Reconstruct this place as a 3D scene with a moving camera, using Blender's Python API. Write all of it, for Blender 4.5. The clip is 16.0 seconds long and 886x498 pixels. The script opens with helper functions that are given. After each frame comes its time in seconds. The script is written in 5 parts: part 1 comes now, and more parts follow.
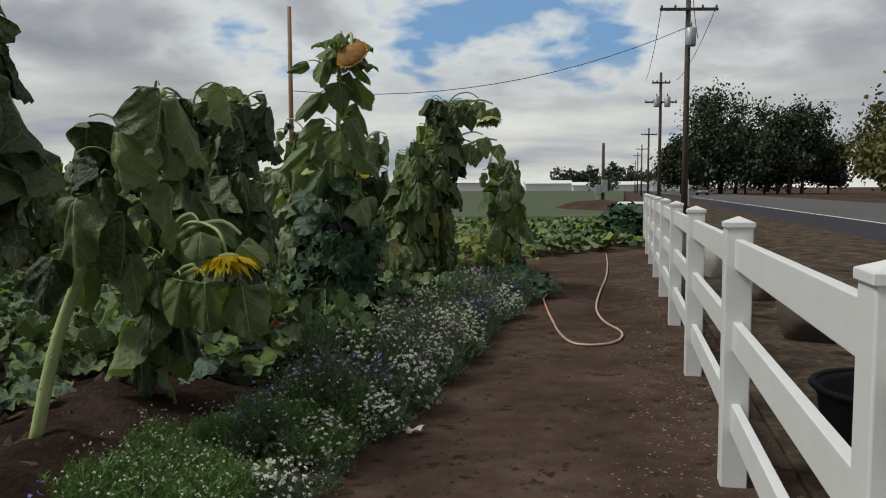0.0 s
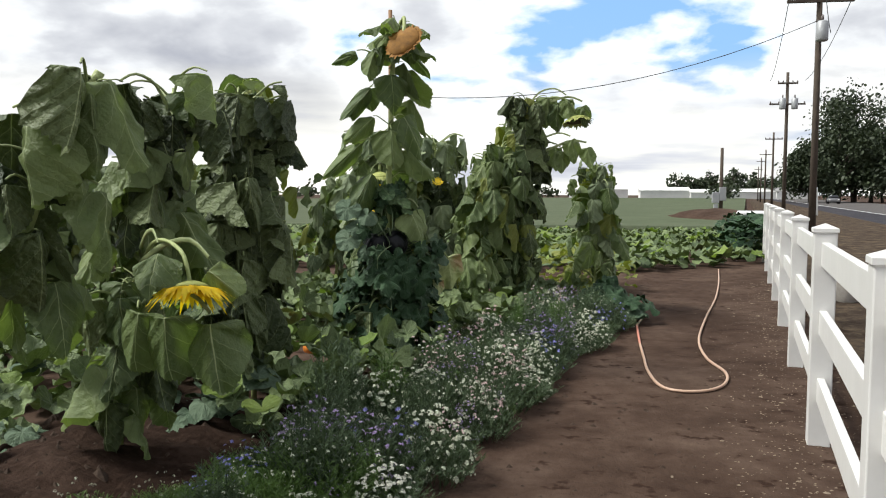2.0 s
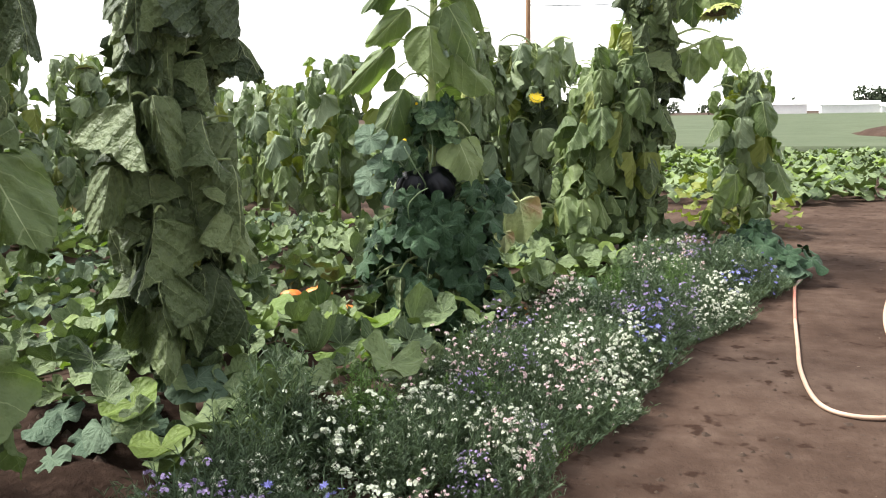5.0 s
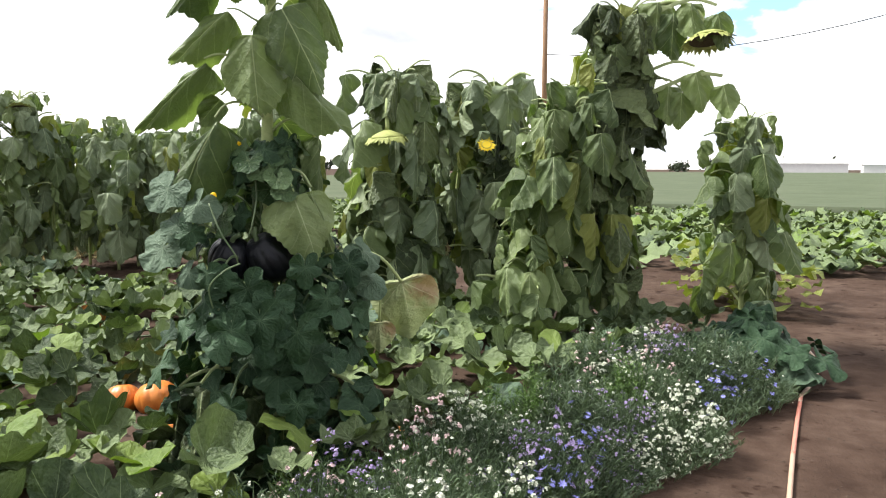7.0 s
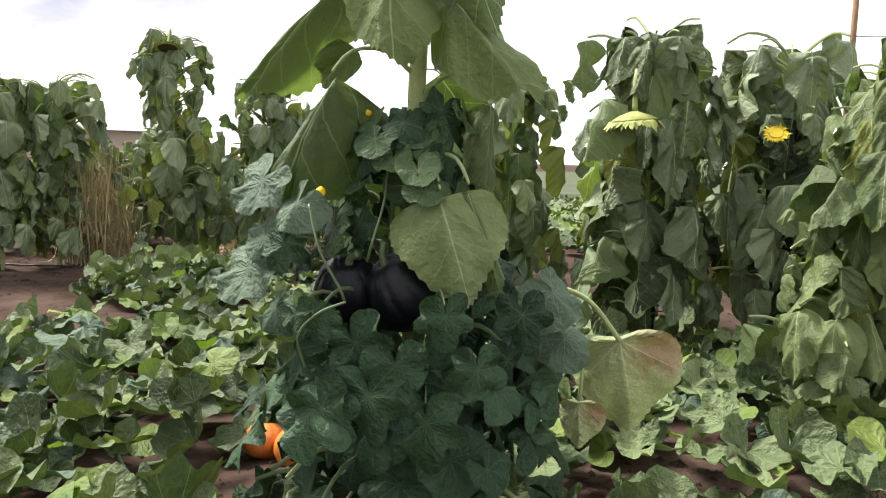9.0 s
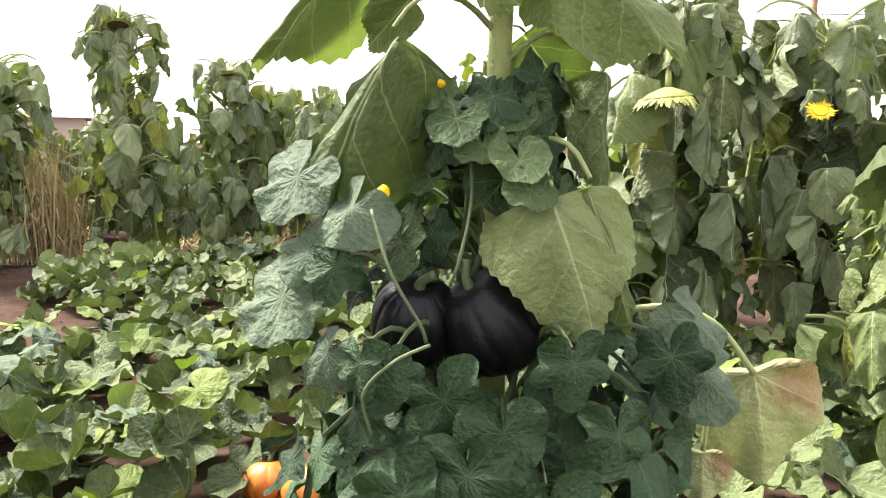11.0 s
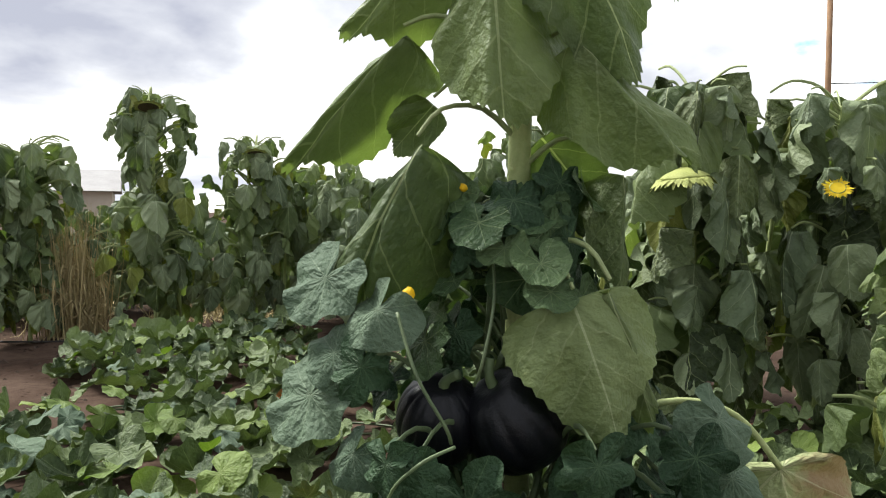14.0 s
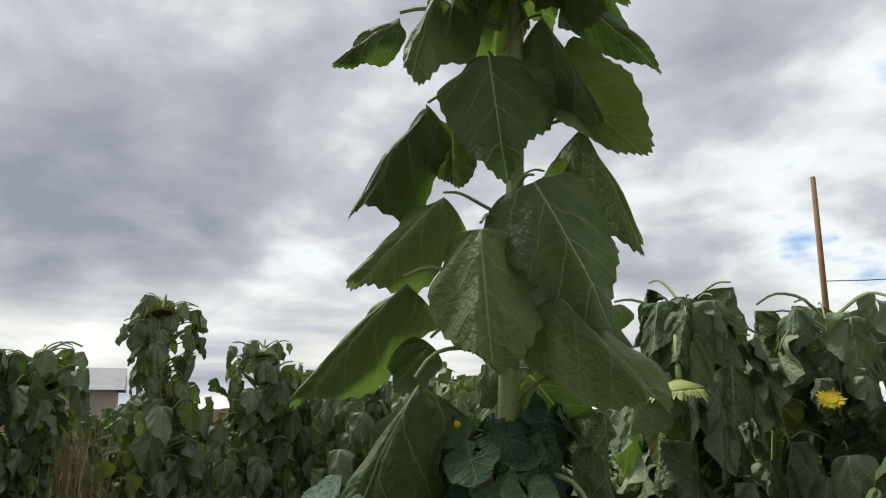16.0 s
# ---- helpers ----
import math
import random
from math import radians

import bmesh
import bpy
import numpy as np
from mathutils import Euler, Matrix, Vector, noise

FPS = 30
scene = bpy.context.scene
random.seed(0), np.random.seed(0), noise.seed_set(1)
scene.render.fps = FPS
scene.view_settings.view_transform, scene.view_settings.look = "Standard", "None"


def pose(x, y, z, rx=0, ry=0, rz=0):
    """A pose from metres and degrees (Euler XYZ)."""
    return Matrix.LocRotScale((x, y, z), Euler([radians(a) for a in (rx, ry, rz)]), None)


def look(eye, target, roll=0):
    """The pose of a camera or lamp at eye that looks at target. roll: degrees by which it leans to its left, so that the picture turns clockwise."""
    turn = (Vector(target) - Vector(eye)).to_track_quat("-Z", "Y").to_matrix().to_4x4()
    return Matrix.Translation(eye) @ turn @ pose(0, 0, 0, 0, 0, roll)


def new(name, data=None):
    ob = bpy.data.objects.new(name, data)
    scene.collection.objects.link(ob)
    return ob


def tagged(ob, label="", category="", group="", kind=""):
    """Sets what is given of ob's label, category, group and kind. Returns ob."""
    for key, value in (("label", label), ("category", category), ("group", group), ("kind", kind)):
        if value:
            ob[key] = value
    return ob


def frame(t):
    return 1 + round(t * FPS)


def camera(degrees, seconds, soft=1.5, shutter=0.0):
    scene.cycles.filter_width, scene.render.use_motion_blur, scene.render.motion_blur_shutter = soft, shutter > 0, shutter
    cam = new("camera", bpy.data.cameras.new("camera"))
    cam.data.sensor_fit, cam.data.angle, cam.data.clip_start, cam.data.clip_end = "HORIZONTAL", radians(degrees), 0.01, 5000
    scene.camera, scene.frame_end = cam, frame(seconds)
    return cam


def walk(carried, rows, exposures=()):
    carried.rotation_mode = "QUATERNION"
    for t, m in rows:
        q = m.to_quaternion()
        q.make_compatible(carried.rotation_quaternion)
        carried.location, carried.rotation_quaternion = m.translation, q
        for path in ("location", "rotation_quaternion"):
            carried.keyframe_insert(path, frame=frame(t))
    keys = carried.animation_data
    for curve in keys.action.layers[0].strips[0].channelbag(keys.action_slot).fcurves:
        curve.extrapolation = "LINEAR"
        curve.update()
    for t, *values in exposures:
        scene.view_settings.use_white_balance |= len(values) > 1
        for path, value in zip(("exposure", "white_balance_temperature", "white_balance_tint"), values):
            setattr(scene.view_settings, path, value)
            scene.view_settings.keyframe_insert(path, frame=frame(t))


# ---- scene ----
cam = camera(59.9, 16.0, soft=1.1)
METRES, EYE, TILT, LEAN, TURN = 7.75, 1.55, -2.4, 0.0, 0.0
ROWS = [
    (0.0, 0.0, 0.0, 0.0, -0.01, -2.12, 0.21),
    (0.5, 0.0221, 0.0275, 0.0042, 2.1, -1.49, 0.43),
    (1.0, 0.0373, 0.0564, 0.0035, 4.32, -1.51, 0.6),
    (1.5, 0.048, 0.1271, 0.0037, 3.64, 1.21, -1.19),
    (2.0, 0.0507, 0.1533, 0.0098, 8.24, -1.69, -0.47),
    (2.5, 0.0601, 0.1905, 0.0116, 12.37, -3.05, -0.64),
    (3.0, 0.0665, 0.2232, 0.0137, 14.55, -7.92, -0.47),
    (5.5, 0.1013, 0.469, 0.0224, 20.18, -7.2, 0.15),
    (6.0, 0.1101, 0.526, 0.0247, 20.1, -4.84, -0.39),
    (6.5, 0.1236, 0.5823, 0.0269, 20.18, -4.38, -0.18),
    (7.0, 0.14, 0.6402, 0.0263, 22.46, -3.77, -1.07),
    (7.5, 0.1432, 0.6952, 0.0263, 29.82, -4.12, -2.53),
    (8.0, 0.1338, 0.7477, 0.0278, 42.18, -4.13, -3.29),
    (10.5, -0.0065, 0.8467, 0.0315, 39.86, -5.67, -2.78),
    (11.0, -0.0085, 0.8454, 0.0317, 38.49, -5.77, -2.3),
    (11.5, -0.0091, 0.8455, 0.0314, 38.38, -6.11, -2.18),
    (12.0, -0.0112, 0.8482, 0.0298, 38.76, -7.96, -1.83),
    (12.5, -0.0112, 0.8487, 0.0303, 39.36, -10.55, -1.35),
    (13.0, -0.0101, 0.8474, 0.0337, 39.48, -8.73, -1.32),
    (13.5, -0.009, 0.8447, 0.0368, 39.7, -5.21, -1.65),
    (14.0, -0.0061, 0.8403, 0.0415, 39.95, -0.84, -1.78),
    (14.5, -0.0024, 0.8359, 0.0469, 40.38, 6.12, -2.02),
    (15.0, -0.0004, 0.835, 0.0493, 40.31, 9.73, -1.85),
    (15.5, 0.0004, 0.8326, 0.0514, 40.3, 11.35, -1.72),
    (16.0, 0.0125, 0.8232, 0.0534, 40.44, 13.55, -1.52),
]
EXPOSURES = [(0.0, -0.42, 6250, 5), (0.3, -0.15, 6250, 5), (0.6, 0.01, 6250, 5), (1.1, 0.08, 6250, 5), (1.5, -0.47, 6300, 6), (2.0, 0.48, 6350, 7), (2.5, 0.58, 6400, 8), (3.0, 1.56, 6350, 7), (5.3, 1.48, 6350, 9), (8.2, 1.22, 6350, 10), (10.3, 1.88, 6800, 15), (12.5, 2.18, 6900, 16), (13.4, 1.96, 6700, 14), (14.0, 0.98, 6400, 7), (14.5, 0.05, 6250, 6), (16.0, 0.13, 6250, 6)]
walk(cam, [(t, pose(0, 0, EYE, TILT, LEAN, TURN) @ pose(METRES * x, METRES * y, METRES * z, 90 + pitch, roll, yaw)) for t, x, y, z, yaw, pitch, roll in ROWS], EXPOSURES)

# ---- world and sun ----
SUN_AZ, SUN_EL = -98.0, 52.0      # degrees: azimuth from +y towards +x, elevation


class Nodes:
    """A short way to write node trees."""

    def __init__(self, tree):
        self.tree = tree
        tree.nodes.clear()

    def add(self, kind, props=None, **inputs):
        n = self.tree.nodes.new(kind)
        for k, v in (props or {}).items():
            setattr(n, k, v)
        for k, v in inputs.items():
            key = int(k[1:]) if k[0] == "i" and k[1:].isdigit() else k.replace("_", " ")
            if hasattr(v, "is_output") or isinstance(v, bpy.types.NodeSocket):
                self.tree.links.new(v, n.inputs[key])
            else:
                n.inputs[key].default_value = v
        return n

    def math(self, op, a, b=0.0, c=0.0):
        return self.add("ShaderNodeMath", {"operation": op}, i0=a, i1=b, i2=c).outputs[0]

    def ramp(self, fac, stops):
        n = self.add("ShaderNodeValToRGB", i0=fac)
        els = n.color_ramp.elements
        while len(els) < len(stops):
            els.new(0.5)
        for e, (p, c) in zip(els, stops):
            e.position, e.color = p, (c if len(c) == 4 else (*c, 1))
        return n.outputs[0]

    def mix(self, fac, a, b, blend="MIX"):
        n = self.add("ShaderNodeMix", {"data_type": "RGBA", "blend_type": blend})
        for key, v in ((0, fac), (6, a), (7, b)):
            if isinstance(v, bpy.types.NodeSocket):
                self.tree.links.new(v, n.inputs[key])
            else:
                n.inputs[key].default_value = v if key == 0 else (v if len(v) == 4 else (*v, 1))
        return n.outputs[2]

    def noise(self, vec, scale, detail=4.0, rough=0.55, dist=0.0):
        n = self.add("ShaderNodeTexNoise", None, Scale=scale, Detail=detail, Roughness=rough, Distortion=dist)
        self.tree.links.new(vec, n.inputs["Vector"])
        return n.outputs[0]


world = bpy.data.worlds.new("sky")
scene.world = world
world.use_nodes = True
N = Nodes(world.node_tree)
sky = N.add("ShaderNodeTexSky", {"sky_type": "NISHITA", "sun_disc": False, "sun_elevation": radians(SUN_EL), "sun_rotation": radians(SUN_AZ), "air_density": 1.2, "dust_density": 2.0})
direction = N.add("ShaderNodeTexCoord").outputs["Generated"]
sep = N.add("ShaderNodeSeparateXYZ", i0=direction)
up = N.math("MAXIMUM", sep.outputs[2], 0.0)
lift = N.math("ADD", up, 0.32)
flat = N.add("ShaderNodeCombineXYZ", i0=N.math("DIVIDE", sep.outputs[0], lift), i1=N.math("DIVIDE", sep.outputs[1], lift), i2=0.35).outputs[0]
big = N.noise(flat, 1.1, 4.0, 0.5, 0.1)
fine = N.noise(flat, 4.6, 6.0, 0.5, 0.15)
cover = N.math("ADD", N.math("MULTIPLY", big, 0.62), N.math("MULTIPLY", fine, 0.38))
# the cloud breaks up ahead, over the road
ahead = N.add("ShaderNodeVectorMath", {"operation": "DOT_PRODUCT"}, i0=direction, i1=(0.033, 0.955, 0.292)).outputs["Value"]
broken = N.math("POWER", N.math("MAXIMUM", ahead, 0.0), 14.0)
cover = N.math("SUBTRACT", cover, N.math("MULTIPLY", broken, 0.118))
# thick cloud shows a grey belly, thin cloud shines white, gaps show blue
cloud = N.ramp(cover, [(0.37, (1.32, 1.31, 1.29)), (0.42, (1.12, 1.12, 1.13)), (0.475, (0.80, 0.80, 0.84)), (0.54, (0.60, 0.605, 0.66)), (0.63, (0.42, 0.43, 0.51))])
opening = N.ramp(cover, [(0.335, (0, 0, 0)), (0.385, (1, 1, 1))])
blue = N.mix(1.0, N.mix(1.0, sky.outputs[0], (0.055, 0.055, 0.055), "MULTIPLY"), (0.22, 0.43, 0.78), "ADD")
air = N.mix(opening, blue, cloud)
haze = N.ramp(up, [(0.0, (1, 1, 1)), (0.06, (0.85, 0.85, 0.85)), (0.17, (0, 0, 0))])
streak = N.noise(N.add("ShaderNodeVectorMath", {"operation": "MULTIPLY"}, i0=direction, i1=(2.2, 2.2, 16.0)).outputs[0], 1.2, 5.0, 0.5)
hazy = N.ramp(streak, [(0.30, (0.46, 0.47, 0.56)), (0.40, (0.78, 0.78, 0.84)), (0.48, (1.14, 1.10, 1.02)), (0.60, (1.50, 1.43, 1.30))])
air = N.mix(haze, air, hazy)
N.add("ShaderNodeOutputWorld", i0=N.add("ShaderNodeBackground", Color=air, Strength=0.71).outputs[0])

sun = new("sun", bpy.data.lights.new("sun", "SUN"))
sun.data.energy, sun.data.angle, sun.data.color = 3.6, radians(17), (1.0, 0.965, 0.90)
az, el = radians(SUN_AZ), radians(SUN_EL)
sun.matrix_world = look((0, 0, 30), (-math.sin(az) * math.cos(el), -math.cos(az) * math.cos(el), 30 - math.sin(el)))

# ---- materials ----


def material(name):
    m = bpy.data.materials.new(name)
    m.use_nodes = True
    return m, Nodes(m.node_tree)


def surface(name, stops, scale=4.0, rough=0.8, bump=0.3, bump_scale=30.0, metal=0.0, vary=0.0, spot=None, coat=0.0, spec=0.5):
    """A plain rough surface: noise at two scales picks between colours, a finer one makes relief."""
    m, n = material(name)
    co = n.add("ShaderNodeTexCoord").outputs["Object"]
    a = n.noise(co, scale, 6.0, 0.6)
    b = n.noise(co, scale * 7.3, 4.0, 0.6)
    k = n.math("ADD", n.math("MULTIPLY", a, 0.65), n.math("MULTIPLY", b, 0.35))
    col = n.ramp(k, stops)
    if spot:
        col = n.mix(n.ramp(n.noise(co, spot[0], 3.0, 0.6), [(spot[1], (0, 0, 0)), (spot[1] + 0.06, (1, 1, 1))]), col, spot[2])
    if vary:
        r = n.add("ShaderNodeObjectInfo").outputs["Random"]
        col = n.mix(1.0, col, n.ramp(r, [(0, (1 - vary,) * 3), (1, (1, 1, 1))]), "MULTIPLY")
    h = n.noise(co, bump_scale, 5.0, 0.65)
    nb = n.add("ShaderNodeBump", Strength=bump, Distance=0.02, Height=h)
    p = n.add("ShaderNodeBsdfPrincipled", Base_Color=col, Roughness=rough, Metallic=metal, Normal=nb.outputs[0], Coat_Weight=coat)
    p.inputs["Specular IOR Level"].default_value = spec
    n.add("ShaderNodeOutputMaterial", i0=p.outputs[0])
    return m


def leaf_material(name, dark, light, vein, pitch=5.0, rough=0.55, glow=0.28, spots=0.0, edge=None, spec=0.35, relief_k=1.0, palmate=False):
    """A leaf: a pale midrib and side veins along the blade's own plane, blotches, and light let through."""
    m, n = material(name)
    uv = n.add("ShaderNodeSeparateXYZ", i0=n.add("ShaderNodeUVMap").outputs[0])
    x = n.math("ABSOLUTE", n.math("SUBTRACT", uv.outputs[0], 0.5))
    y = uv.outputs[1]
    rib = n.math("LESS_THAN", n.math("ADD", x, n.math("MULTIPLY", y, 0.007)), 0.0105)
    co = n.add("ShaderNodeTexCoord").outputs["Object"]
    wander = n.math("MULTIPLY", n.math("SUBTRACT", n.noise(co, 4.0, 2.0, 0.5), 0.5), 0.16)
    s = n.math("FRACT", n.math("MULTIPLY", n.math("ADD", n.math("SUBTRACT", y, n.math("MULTIPLY", x, 0.95)), wander), pitch))
    side = n.math("LESS_THAN", n.math("ABSOLUTE", n.math("SUBTRACT", s, 0.5)), n.math("SUBTRACT", 0.034, n.math("MULTIPLY", x, 0.05)))
    if palmate:
        # veins fan out from the stem, with branches along each
        turn_ = n.math("DIVIDE", n.math("ARCTAN2", x, n.math("ADD", y, 0.0001)), 0.80)
        reach = n.add("ShaderNodeVectorMath", {"operation": "LENGTH"}, i0=n.add("ShaderNodeCombineXYZ", i0=x, i1=y).outputs[0]).outputs["Value"]
        off = n.math("MULTIPLY", n.math("ABSOLUTE", n.math("SUBTRACT", n.math("FRACT", n.math("ADD", turn_, 0.5)), 0.5)), 0.80)
        rib = n.math("LESS_THAN", n.math("MULTIPLY", off, reach), n.math("SUBTRACT", 0.009, n.math("MULTIPLY", reach, 0.011)))
        s = n.math("FRACT", n.math("MULTIPLY", n.math("SUBTRACT", reach, n.math("ADD", n.math("MULTIPLY", off, 0.55), wander)), 5.5))
        side = n.math("LESS_THAN", n.math("ABSOLUTE", n.math("SUBTRACT", s, 0.5)), 0.045)
    veins = n.math("MAXIMUM", rib, n.math("MULTIPLY", side, 0.12 if palmate else 0.4))
    info = n.add("ShaderNodeObjectInfo").outputs["Random"]
    isle = n.add("ShaderNodeNewGeometry").outputs["Random Per Island"]
    rnd = n.math("FRACT", n.math("ADD", n.math("MULTIPLY", info, 3.7), n.math("MULTIPLY", isle, 5.1)))
    blotch = n.noise(co, 6.0, 5.0, 0.6)
    k = n.math("ADD", n.math("MULTIPLY", rnd, 0.72), n.math("MULTIPLY", n.math("SUBTRACT", blotch, 0.3), 0.55))
    col = n.mix(k, dark, light)
    if spots:
        col = n.mix(n.math("MULTIPLY", n.math("GREATER_THAN", n.noise(co, 55.0, 2.0, 0.5), 1.03 - spots), 0.28), col, (0.45, 0.48, 0.35))
    if edge:
        far = n.add("ShaderNodeVectorMath", {"operation": "LENGTH"}, i0=n.add("ShaderNodeCombineXYZ", i0=n.math("SUBTRACT", uv.outputs[0], 0.10), i1=n.math("SUBTRACT", y, 0.2)).outputs[0]).outputs["Value"]
        col = n.mix(n.ramp(n.math("ADD", far, n.math("MULTIPLY", n.math("SUBTRACT", n.noise(co, 9.0, 4.0), 0.5), 0.5)), [(0.16, (1, 1, 1)), (0.42, (0, 0, 0))]), col, edge)
    col = n.mix(n.math("MULTIPLY", veins, 0.5 if palmate else 0.7), col, vein)
    quilt = n.math("MULTIPLY", n.math("ABSOLUTE", n.math("SUBTRACT", s, 0.5)), 0.5 if palmate else 1.3)
    crease = n.math("MULTIPLY", n.math("ABSOLUTE", n.math("SUBTRACT", n.math("FRACT", n.math("ADD", n.math("MULTIPLY", n.math("ADD", y, x), 7.0), n.math("MULTIPLY", n.noise(co, 3.0, 2.0), 2.2))), 0.5)), 0.9)
    relief = n.math("ADD", n.math("ADD", n.math("SUBTRACT", n.math("MULTIPLY", n.noise(co, 14.0, 4.0, 0.55), 1.3), n.math("MULTIPLY", veins, 0.6)), quilt), n.math("MULTIPLY", crease, relief_k - 1.0))
    net = n.add("ShaderNodeTexVoronoi", {"feature": "DISTANCE_TO_EDGE"}, Scale=17.0)
    n.tree.links.new(co, net.inputs["Vector"])
    relief = n.math("ADD", relief, n.math("MULTIPLY", n.math("MINIMUM", net.outputs["Distance"], 0.25), 0.32))
    nb = n.add("ShaderNodeBump", Strength=min(1.0, 0.55 * relief_k), Distance=0.02, Height=relief)
    p = n.add("ShaderNodeBsdfPrincipled", Base_Color=col, Roughness=rough, Normal=nb.outputs[0])
    p.inputs["Specular IOR Level"].default_value = spec
    tr = n.add("ShaderNodeBsdfTranslucent", Color=n.mix(1.0, col, (1.0, 1.15, 0.45), "MULTIPLY"))
    mixed = n.add("ShaderNodeMixShader", i0=glow, i1=p.outputs[0], i2=tr.outputs[0])
    n.add("ShaderNodeOutputMaterial", i0=mixed.outputs[0])
    return m


SUN_LEAF = leaf_material("sunflower leaf", (0.062, 0.098, 0.036), (0.240, 0.300, 0.118), (0.42, 0.47, 0.26), 3.3, 0.48, 0.32, spec=0.3)
# paler sunflower leaf: the brighter light on the back row is in its colour
LIT_GREY_LEAF = leaf_material("lit grey-green sunflower leaf", (0.090, 0.126, 0.066), (0.255, 0.305, 0.165), (0.40, 0.45, 0.28), 3.3, 0.52, 0.12, spec=0.3)
# dark end set very low to stand in for shade between hanging leaves
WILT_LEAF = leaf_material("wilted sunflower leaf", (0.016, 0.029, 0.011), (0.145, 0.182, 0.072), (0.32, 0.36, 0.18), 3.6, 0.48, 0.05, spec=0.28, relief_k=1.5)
YELLOWING = leaf_material("yellowing leaf", (0.14, 0.17, 0.035), (0.25, 0.27, 0.06), (0.42, 0.42, 0.18), 5.0, 0.6, 0.3)
DEAD_LEAF = leaf_material("dying leaf", (0.27, 0.31, 0.14), (0.38, 0.41, 0.22), (0.50, 0.49, 0.30), 3.0, 0.75, 0.06, 0.0, (0.27, 0.19, 0.10), palmate=True)
SQUASH_LEAF = leaf_material("squash leaf", (0.026, 0.048, 0.018), (0.215, 0.275, 0.118), (0.27, 0.33, 0.17), 2.6, 0.5, 0.10, 0.12, spec=0.28, relief_k=1.2, palmate=True)
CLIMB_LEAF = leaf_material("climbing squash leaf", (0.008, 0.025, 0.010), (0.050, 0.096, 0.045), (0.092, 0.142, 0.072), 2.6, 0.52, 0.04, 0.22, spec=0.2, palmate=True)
PALE_LEAF = leaf_material("pale squash leaf", (0.052, 0.090, 0.052), (0.130, 0.182, 0.116), (0.18, 0.235, 0.155), 2.6, 0.66, 0.08, 0.18, spec=0.25, palmate=True)
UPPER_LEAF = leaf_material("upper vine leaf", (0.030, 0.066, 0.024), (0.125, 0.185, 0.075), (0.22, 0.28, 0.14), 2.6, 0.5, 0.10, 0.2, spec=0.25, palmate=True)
LIME_LEAF = leaf_material("young squash leaf", (0.11, 0.18, 0.030), (0.215, 0.285, 0.062), (0.30, 0.36, 0.13), 2.6, 0.5, 0.28, palmate=True)
FINE_GREEN = leaf_material("feathery green", (0.030, 0.054, 0.024), (0.150, 0.205, 0.118), (0.15, 0.2, 0.1), 1.0, 0.6, 0.16)
GRASSY = leaf_material("grassy green", (0.055, 0.105, 0.026), (0.185, 0.290, 0.090), (0.15, 0.2, 0.1), 1.0, 0.55, 0.2)
TREE_LEAF = leaf_material("tree leaf", (0.018, 0.030, 0.014), (0.052, 0.068, 0.032), (0.04, 0.06, 0.03), 1.0, 0.6, 0.1)
TREE_GOLD = leaf_material("turning tree leaf", (0.055, 0.065, 0.018), (0.14, 0.12, 0.03), (0.1, 0.1, 0.04), 1.0, 0.6, 0.15)
STALK = surface("sunflower stalk", [(0.3, (0.24, 0.30, 0.10)), (0.7, (0.40, 0.45, 0.19))], 9, 0.6, 0.4, 60)
PETIOLE = surface("petiole", [(0.3, (0.22, 0.28, 0.10)), (0.7, (0.36, 0.41, 0.19))], 9, 0.6, 0.2, 60, vary=0.3)
VINE_STEM = surface("vine stem", [(0.3, (0.07, 0.11, 0.045)), (0.7, (0.15, 0.20, 0.09))], 9, 0.6, 0.2, 60, vary=0.3)
DRY_STEM = surface("dry straw", [(0.3, (0.36, 0.28, 0.12)), (0.7, (0.56, 0.46, 0.24))], 5, 0.85, 0.2, 40, vary=0.3)
PETAL = leaf_material("yellow petal", (0.84, 0.54, 0.012), (0.92, 0.72, 0.04), (0.9, 0.66, 0.03), 5.0, 0.6, 0.4)
HEAD_BACK = surface("sunflower head back", [(0.3, (0.25, 0.285, 0.07)), (0.7, (0.37, 0.39, 0.11))], 20, 0.7, 0.4, 60)
HEAD_BROWN = surface("brown seed head", [(0.3, (0.14, 0.058, 0.008)), (0.7, (0.34, 0.165, 0.022))], 20, 0.8, 0.5, 60)
SEEDS = surface("seed face", [(0.3, (0.03, 0.022, 0.012)), (0.7, (0.12, 0.08, 0.03))], 80, 0.8, 0.8, 150)
WHITE_BLOOM = surface("white blossom", [(0.3, (0.50, 0.52, 0.42)), (0.7, (0.70, 0.70, 0.61))], 20, 0.7, 0.2, 60)
CREAM_BLOOM = surface("cream blossom", [(0.3, (0.42, 0.46, 0.33)), (0.7, (0.60, 0.62, 0.50))], 20, 0.7, 0.2, 60)
PINK_BLOOM = surface("pink blossom", [(0.3, (0.50, 0.34, 0.34)), (0.7, (0.68, 0.53, 0.51))], 20, 0.7, 0.2, 60)
BLUE_BLOOM = surface("blue blossom", [(0.3, (0.14, 0.14, 0.42)), (0.7, (0.29, 0.29, 0.58))], 20, 0.7, 0.2, 60)
MAUVE_BLOOM = surface("mauve blossom", [(0.3, (0.27, 0.19, 0.40)), (0.7, (0.44, 0.36, 0.54))], 20, 0.7, 0.2, 60)
